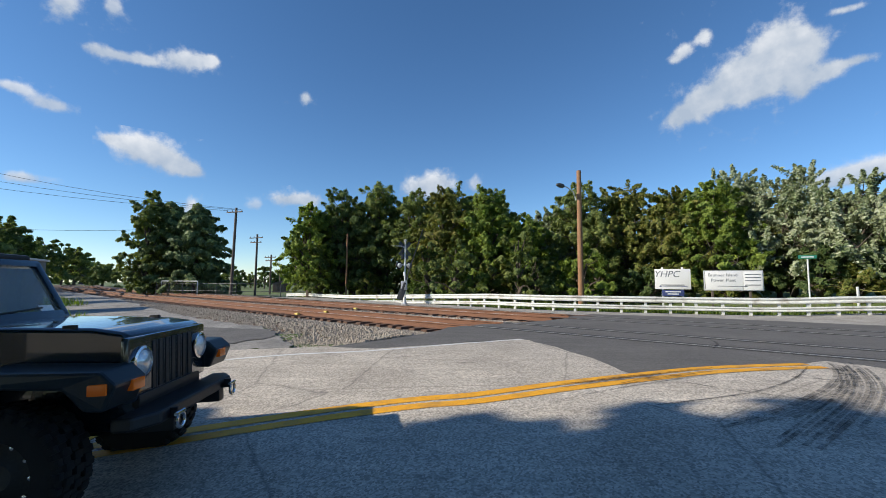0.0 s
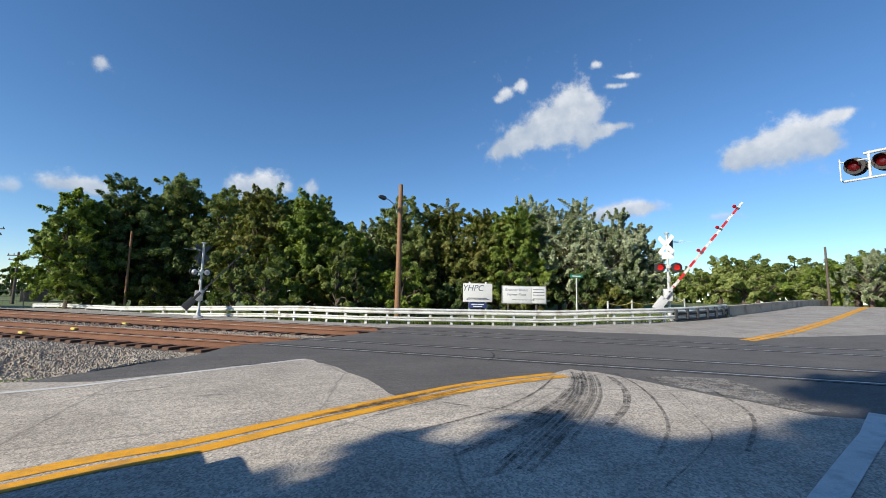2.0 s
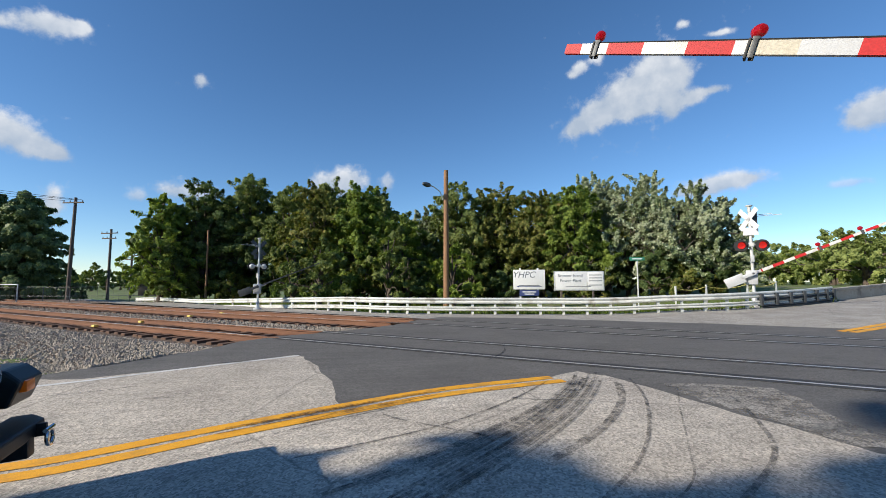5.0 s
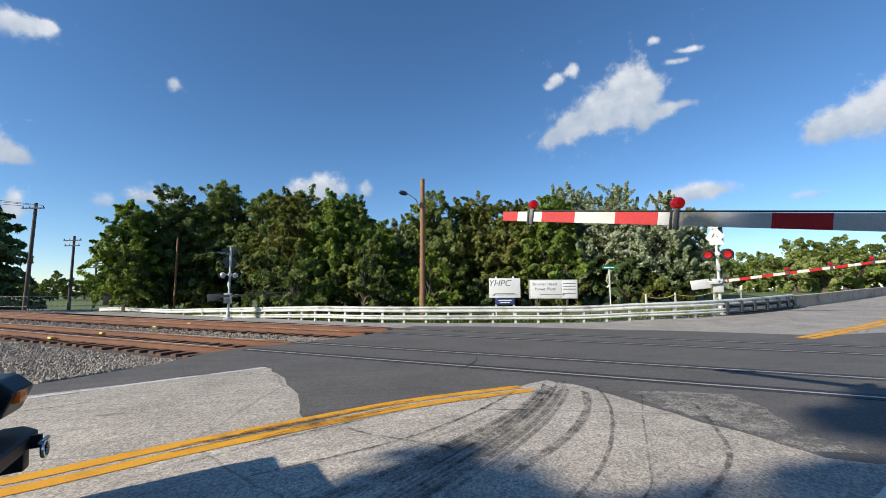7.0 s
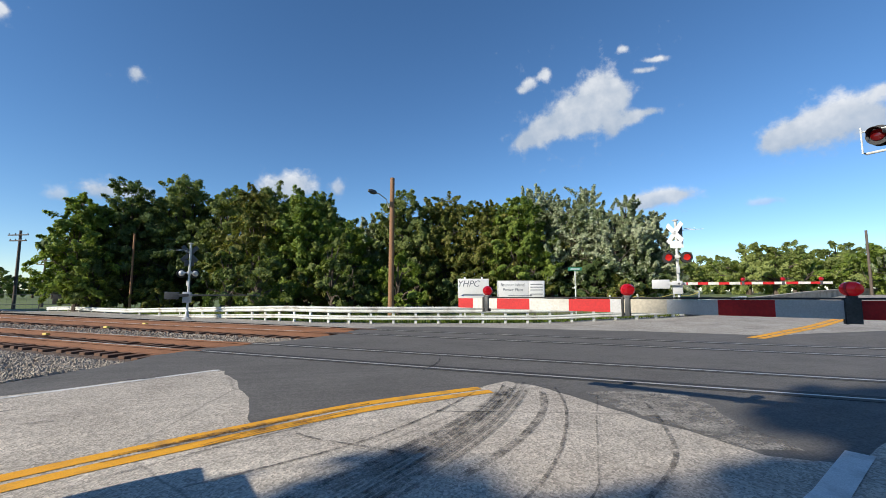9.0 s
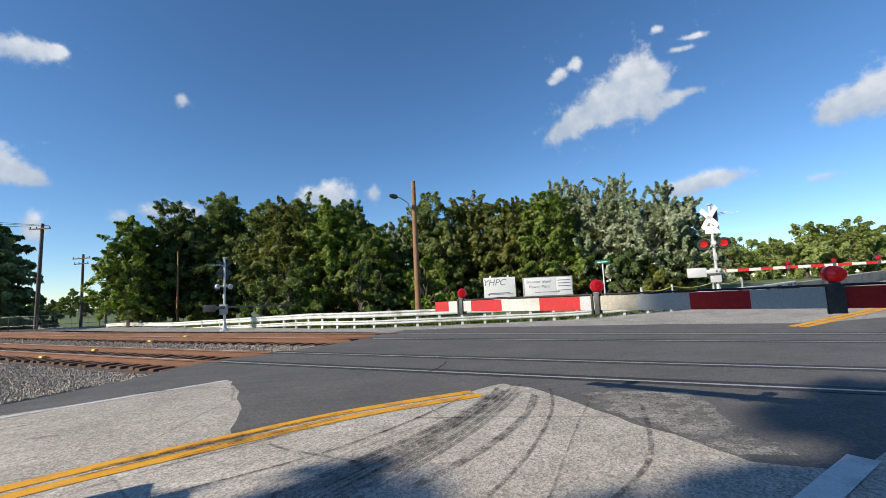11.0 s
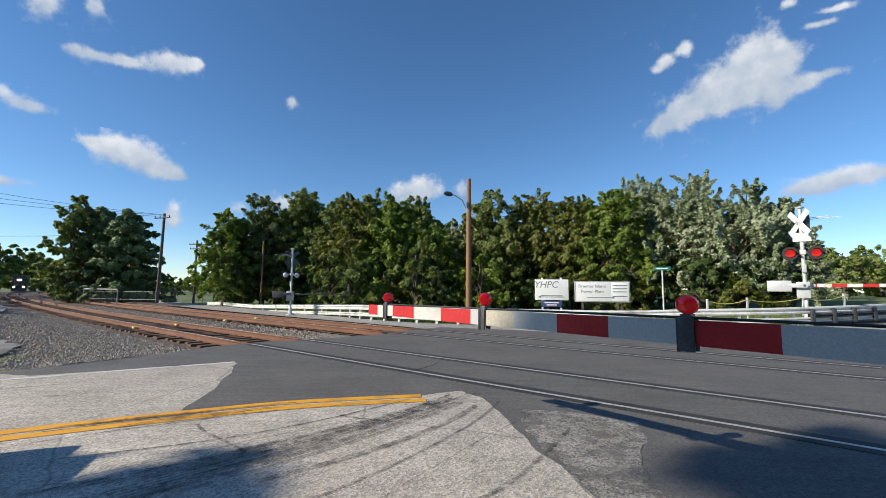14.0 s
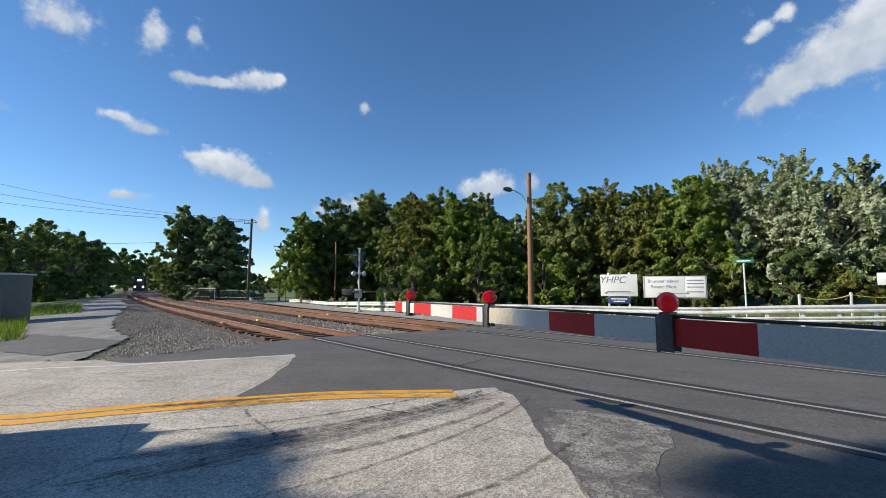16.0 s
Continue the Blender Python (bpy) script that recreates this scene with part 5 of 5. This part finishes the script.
CLOUDS += [(-40, 0.445, 0.22, 0.075, [(0.14, 0.40, 0.08, 0.13), (0.28, 0.40, 0.08, 0.1), (0.42, 0.44, 0.07, 0.1), (0.62, 0.58, 0.12, 0.2), (0.76, 0.72, 0.1, 0.16), (0.85, 0.80, 0.05, 0.1)], 8, 0.9), (-48.3, 0.505, 0.07, 0.085, [(0.5, 0.5, 0.24, 0.3)], 9, 0.9), (-39.6, 0.25, 0.17, 0.08, [(0.14, 0.7, 0.1, 0.1), (0.32, 0.6, 0.16, 0.26), (0.52, 0.55, 0.16, 0.3), (0.7, 0.4, 0.14, 0.2), (0.84, 0.3, 0.1, 0.14)], 10, 0.95)]
CLOUDS += [(-49.6, 0.318, 0.10, 0.045, [(0.25, 0.65, 0.2, 0.16), (0.65, 0.4, 0.24, 0.2)], 11, 0.8), (-55.8, 0.487, 0.12, 0.09, [(0.45, 0.5, 0.26, 0.24)], 12, 0.9), (-50, 0.175, 0.09, 0.035, [(0.5, 0.5, 0.3, 0.26)], 13, 0.85), (-36, 0.145, 0.055, 0.07, [(0.5, 0.5, 0.26, 0.32)], 14, 0.95),
          (-44.3, 0.527, 0.05, 0.06, [(0.5, 0.5, 0.2, 0.3)], 15, 0.75), (-62, 0.30, 0.12, 0.04, [(0.5, 0.5, 0.3, 0.26)], 16, 0.7), (51.5, 0.17, 0.08, 0.03, [(0.5, 0.5, 0.3, 0.2)], 17, 0.5), (-29, 0.17, 0.05, 0.04, [(0.5, 0.5, 0.24, 0.26)], 18, 0.55)]
for az, el, w, h, blobs, seed, bright in CLOUDS:
    grow = {1: 1.08, 2: 1.1, 3: 1.0, 5: 1.25}.get(seed, 1.15)
    cloud(az, el, w * 1.12, h * 1.15, [(x, y, rx * grow, ry * grow) for x, y, rx, ry in blobs], seed, bright)


# ---- off-road vehicle ----
paint = surface("dark_blue_paint", (0.003, 0.011, 0.02), (0.005, 0.016, 0.028), 2, 60, 0.2, 0.0, 0.0, coat=1.0)
fender_paint = surface("fender_plastic", (0.005, 0.011, 0.016), (0.010, 0.018, 0.024), 5, 90, 0.42)
trim_black = surface("trim_plastic", (0.005, 0.006, 0.008), (0.011, 0.012, 0.015), 6, 90, 0.5)
gmat, gnt, gbs = nodes_of("windscreen_glass")
gbs.inputs["Base Color"].default_value = (0.5, 0.58, 0.6, 1)
gbs.inputs["Transmission Weight"].default_value, gbs.inputs["Roughness"].default_value = 0.85, 0.03
chrome = surface("chrome", (0.6, 0.6, 0.62), (0.75, 0.75, 0.76), 5, 60, 0.15, 1.0, 0.0)
amber = glow("amber_lens", (1.0, 0.25, 0.02), 0.04, (0.5, 0.11, 0.012))
lamp_glass = surface("headlight_glass", (0.55, 0.6, 0.64), (0.75, 0.78, 0.8), 20, 60, 0.08, 0.4, 0.1)


def vehicle():
    """Length along +x, the front bumper's middle at x = 0, wheels on z = 0."""
    ob = thing("off_road_car", pose(0, 0, 0), "dark blue-black boxy off-road car with round headlights", "car")
    part("hood", Build().prism([(-0.36, 0.98), (-0.34, 1.20), (-0.39, 1.245), (-0.6, 1.285), (-1.1, 1.32), (-1.75, 1.35), (-1.78, 0.98)], -0.56, 0.56, "y"), paint, ob)
    hood = ob.children[-1]
    for v in hood.data.vertices:
        if v.co.x > -1:
            v.co.y *= 0.94
    bv = hood.modifiers.new("bevel", "BEVEL")
    bv.width, bv.segments, bv.limit_method = 0.035, 4, "ANGLE"
    grille = part("grille", Build().box((-0.36, 0, 0.98), (0.06, 1.14, 0.46), 0.03), paint, ob)
    for k in range(7):
        y = (k - 3) * 0.088
        part("slot", Build().box((-0.328, y, 0.98), (0.012, 0.045, 0.36), 0.008), M["black"], grille)
        part("slot_edge", Build().box((-0.322, y + 0.028, 0.98), (0.012, 0.008, 0.36), 0.003), M["dark_metal"], grille)
    for s in (-0.43, 0.43):
        hl = new("headlight")
        hl.parent, hl.matrix_basis = ob, pose(-0.325, s, 1.02, 0, 90, 0)
        part("glass", Build().lathe([(0.093, 0.0), (0.088, 0.02), (0.05, 0.042), (0.0, 0.05)], 24), lamp_glass, hl)
        part("bezel", Build().lathe([(0.118, -0.02), (0.116, 0.02), (0.098, 0.026), (0.093, 0.006)], 24), chrome, hl, "chrome headlight ring")
    for s in (-1, 1):
        fen = [(-0.28, 0.79), (-0.21, 0.95), (-0.3, 1.04), (-1.05, 1.08), (-1.5, 1.0), (-1.72, 0.62), (-1.62, 0.60), (-1.42, 0.90), (-1.0, 0.98), (-0.5, 0.94), (-0.4, 0.80)]
        fp = part("fender", Build().prism(fen, min(s * 0.55, s * 0.92), max(s * 0.55, s * 0.92), "y"), fender_paint, ob, "dark blue-black flared front fender", smooth=None)
        for v in fp.data.vertices:
            if v.co.x > -0.5 and abs(v.co.y) > 0.7:
                v.co.y *= 0.97
        b2 = fp.modifiers.new("bevel", "BEVEL")
        b2.width, b2.segments = 0.02, 2
        part("side_marker", Build().box((-0.31, s * 0.893, 0.93), (0.11, 0.03, 0.07), 0.008), amber, fp)
        part("front_marker", Build().box((-0.222, s * 0.66, 0.915), (0.045, 0.13, 0.075), 0.01), amber, fp)
        rear = [(-2.8, 0.62), (-2.95, 0.95), (-3.3, 1.05), (-3.7, 0.95), (-3.85, 0.62)]
        part("rear_fender", Build().prism(rear, min(s * 0.74, s * 0.92), max(s * 0.74, s * 0.92), "y"), trim_black, ob)
        part("hood_latch", Build().box((-0.75, s * 0.51, 1.29), (0.09, 0.03, 0.05), 0.008), trim_black, ob)
        part("door", Build().box((-2.3, s * 0.765, 0.95), (0.85, 0.02, 0.72), 0.01), paint, ob)
    part("body", Build().box((-2.75, 0, 0.95), (2.2, 1.5, 0.75), 0.05).box((-2.9, 0, 0.62), (2.4, 1.3, 0.25), 0.02).box((-1.0, 0, 0.75), (1.3, 0.9, 0.4), 0.02), paint, ob)
    part("roof", Build().box((-2.85, 0, 1.9), (1.75, 1.36, 0.07), 0.03), trim_black, ob)
    for s in (-0.68, 0.68):
        part("rear_post", Build().box((-3.7, s, 1.6), (0.09, 0.06, 0.6), 0.01), trim_black, ob)
    wf = Build()
    m = pose(-1.66, 0, 1.33, 0, -29, 0)
    for c, s in (((0, 0, 0.03), (0.06, 1.42, 0.08)), ((0, 0, 0.58), (0.06, 1.42, 0.07)), ((0, -0.68, 0.3), (0.06, 0.07, 0.6)), ((0, 0.68, 0.3), (0.06, 0.07, 0.6))):
        wf.box(c, s, 0.012, m)
    part("windscreen_frame", wf, paint, ob)
    part("windscreen", Build().box((0, 0, 0.3), (0.008, 1.3, 0.5), 0, m), gmat, ob, "clear windscreen glass")
    part("sticker", Build().box((0.008, 0.52, 0.1), (0.004, 0.14, 0.07), 0, m), M["board"], ob)
    for s in (-0.3, 0.25):
        part("wiper", Build().tube([(0.03, s - 0.3, 0.06), (0.03, s + 0.2, 0.1)], 0.008, 6, True, m), M["black"], ob)
    # tube bumper with shackles
    bp = part("front_bumper", Build().prism([(-0.34, -0.74), (-0.21, -0.74), (-0.10, -0.58), (-0.10, 0.58), (-0.21, 0.74), (-0.34, 0.74)], 0.615, 0.705, "z"), trim_black, ob, "heavy black steel bumper", smooth=None)
    b3 = bp.modifiers.new("bevel", "BEVEL")
    b3.width, b3.segments = 0.018, 2
    part("bumper_mount", Build().box((-0.4, -0.38, 0.6), (0.6, 0.1, 0.16), 0.01).box((-0.4, 0.38, 0.6), (0.6, 0.1, 0.16), 0.01).box((-0.36, 0, 0.74), (0.08, 0.9, 0.1), 0.02), trim_black, ob)
    for s in (-0.46, 0.46):
        sh = new("shackle")
        sh.parent, sh.matrix_basis = bp, pose(-0.11, s, 0.655)
        part("tab", Build().box((0.02, 0, 0), (0.08, 0.03, 0.08), 0.006), trim_black, sh)
        part("bow", Build().tube([(0.06, -0.045, 0.0)] + [(0.06 + 0.012, 0.05 * math.sin(a), -0.05 - 0.05 * math.cos(a)) for a in np.linspace(-2.6, 2.6, 14)][::-1] + [(0.06, 0.045, 0.0)][:0], 0.013, 8), chrome, sh, "silver bow shackle")
        part("pin", Build().tube([(0.07, -0.06, 0.0), (0.07, 0.06, 0.0)], 0.014, 8), chrome, sh)
    for ax in (-0.95, -3.3):
        part("axle", Build().tube([(ax, -0.7, 0.42), (ax, 0.7, 0.42)], 0.05, 10), M["black"], ob)
    part("steering_damper", Build().tube([(-0.72, -0.45, 0.5), (-0.68, 0.25, 0.52)], 0.025, 10), M["rope"], ob, "yellow steering damper")
    wheels = []
    tyre = Build().lathe([(0.24, -0.13), (0.33, -0.145), (0.385, -0.135), (0.405, -0.11), (0.42, -0.105), (0.42, -0.05), (0.402, -0.045), (0.402, -0.03), (0.42, -0.025), (0.42, 0.025), (0.402, 0.03), (0.402, 0.045), (0.42, 0.05), (0.42, 0.105), (0.405, 0.11), (0.385, 0.135), (0.33, 0.145), (0.24, 0.13), (0.22, 0.0), (0.24, -0.13)], 36, pose(0, 0, 0, 90))
    for k in range(30):
        for o in (-0.078, 0.0, 0.078):
            tyre.box((0, o, 0.418), (0.052, 0.062, 0.03), 0.004, pose(0, 0, 0, 0, 12 * k + (6 if o == 0 else 0), 0))
        for o in (-0.128, 0.128):
            tyre.box((0, o, 0.392), (0.045, 0.04, 0.05), 0.004, pose(0, 0, 0, 0, 12 * k + 6, 0))
    rim = Build().lathe([(0.0, 0.06), (0.08, 0.07), (0.12, 0.04), (0.2, 0.02), (0.235, 0.06), (0.24, 0.10), (0.24, -0.10)], 28, pose(0, 0, 0, 90))
    bolts = Build()
    for k in range(12):
        bolts.lathe([(0.013, 0.0), (0.013, 0.02), (0.0, 0.024)], 8, pose(0, 0, 0, 0, 30 * k, 0) @ pose(0.215, -0.085, 0, 90))
    tm, rm, bm2 = tyre.mesh("tyre", M["rubber"], 35), rim.mesh("rim", M["black"], 35), bolts.mesh("bolts", chrome)
    for x in (-0.95, -3.3):
        for s in (-0.72, 0.72):
            w = new("wheel")
            w.parent, w.matrix_basis = ob, pose(x, s, 0.415, 0, 0, 0 if s < 0 else 180)
            for nm, me in (("tyre", tm), ("rim", rm), ("rim_bolts", bm2)):
                o = new(nm, me)
                o.parent = w
            wheels.append((w, x, s))
    return ob, wheels


CAR, WHEELS = vehicle()


# ---- train ----
def locomotive():
    ob = thing("locomotive", pose(0, 0, 0), "distant diesel locomotive with bright headlights", "locomotive")
    body = surface("loco_black", (0.015, 0.015, 0.017), (0.035, 0.033, 0.032), 1, 30, 0.5)
    part("frame", Build().box((-10, 0, 1.25), (20, 2.9, 0.5), 0.05), body, ob)
    part("short_hood", Build().box((-1.6, 0, 2.4), (2.4, 1.9, 1.9), 0.15), body, ob)
    part("cab", Build().box((-4.0, 0, 2.95), (2.6, 3.0, 3.0), 0.18), body, ob)
    part("long_hood", Build().box((-12.5, 0, 2.75), (14.5, 1.9, 2.6), 0.12), body, ob)
    part("pilot", Build().prism([(0.0, 0.2), (0.35, 0.2), (0.1, 1.1), (0.0, 1.1)], -1.4, 1.4, "y"), body, ob, "black snow plough")
    for s in (-0.7, 0.7):
        part("cab_window", Build().box((-2.66, s, 3.75), (0.05, 1.0, 0.7), 0.02), M["black"], ob)
        part("ditch_light", Build().lathe([(0.0, 0.14), (0.12, 0.1), (0.17, 0.0)], 16, pose(0.05, s * 1.35, 1.45, 0, 90)), M["beam"], ob, "bright ditch light")
        part("bogie", Build().box((-3.5 if s < 0 else -16.5, 0, 0.6), (3.8, 2.2, 0.8), 0.1), body, ob)
        part("head_light", Build().lathe([(0.0, 0.14), (0.14, 0.1), (0.2, 0.0)], 16, pose(-0.4, s * 0.28, 3.3, 0, 90)), M["beam"], ob, "bright headlight")
    return ob


M["beam"] = glow("beam", (1.0, 0.93, 0.8), 30, (0.9, 0.9, 0.9))
LOCO = locomotive()


# ---- what moves ----
def motions():
    # the car rolls up to the stop, its wheels turning
    rows, wheel_rows = [], []
    for t, x, y, z, yaw in CAR_ROWS:
        rows.append((t, pose(x, y, z, 0, -3.0, yaw)))
    walk(CAR, rows)
    for w, wx, ws in WHEELS:
        out = []
        for t, x, *_ in CAR_ROWS:
            turn = math.degrees((x - CAR_ROWS[0][1]) / 0.415)
            out.append((t, pose(wx, ws, 0.415, 0, turn if ws < 0 else -turn, 0) if ws < 0 else pose(wx, ws, 0.415, 0, 0, 180) @ pose(0, 0, 0, 0, -turn, 0)))
        walk(w, out)
    # gate arms come down
    near_yaw = math.degrees(math.atan2(0.71827739, -0.69575685))
    zg = -gz(11.8, -0.05)
    walk(ARM_N, [(t, Matrix.Translation((0, 0, 1.22 + zg)) @ Matrix.Rotation(radians(near_yaw), 4, "Z") @ Matrix.Rotation(radians(-a), 4, "Y")) for t, a in NEAR_ARM])
    walk(ARM_XR, [(t, Matrix.Rotation(radians(-40), 4, "Z") @ Matrix.Translation((0, -0.33, 1.45)) @ Matrix.Rotation(radians(-a), 4, "Y")) for t, a in XR_ARM])
    walk(ARM_XS, [(t, Matrix.Rotation(radians(5), 4, "Z") @ Matrix.Translation((0, -0.33, 1.40)) @ Matrix.Rotation(radians(-a), 4, "Y")) for t, a in XS_ARM])
    # the train comes round the bend
    rows = []
    for t, u in ((0, -250), (5, -216), (10, -182), (15, -148), (16, -141)):
        x, y = along(u, 0.0)
        rows.append((t, Matrix.Translation((x, y, 0.02)) @ Matrix.Rotation(TA + math.atan(2 * BEND * u), 4, "Z")))
    walk(LOCO, rows)


CAR_ROWS = [(0, -0.793, 3.626, -0.42, 10), (0.5, -0.17, 3.65, -0.37, 11.5), (1.0, 0.173, 3.664, -0.35, 13), (1.5, 0.32, 3.72, -0.34, 14), (3.5, 1.239, 3.831, -0.28, 16), (5.8, 2.241, 3.936, -0.22, 18), (6.5, 2.301, 3.956, -0.21, 18), (8.0, 2.311, 3.956, -0.21, 18), (10.0, 2.141, 3.926, -0.22, 18), (16.0, 2.141, 3.926, -0.22, 18)]
NEAR_ARM = [(0, 70), (2, 52), (3.5, 34), (5, 19.5), (5.8, 13.5), (6.5, 9.5), (7, 7.0), (7.5, 4.7), (8, 2.4), (8.7, 0.3), (9.3, 0), (16, 0)]
XR_ARM = [(0, 66), (0.5, 63), (1, 60), (1.5, 56), (2, 53), (2.5, 49), (3, 44), (3.5, 39), (5, 24), (5.8, 15.5), (6.5, 11), (7, 7.5), (7.5, 4), (8, 0.5), (8.4, 0), (16, 0)]
XS_ARM = [(0, 72), (0.8, 61), (1.5, 53), (3.5, 38), (5, 22), (5.8, 14), (6.5, 8), (7, 4), (7.5, 1), (8, 0), (16, 0)]
motions()
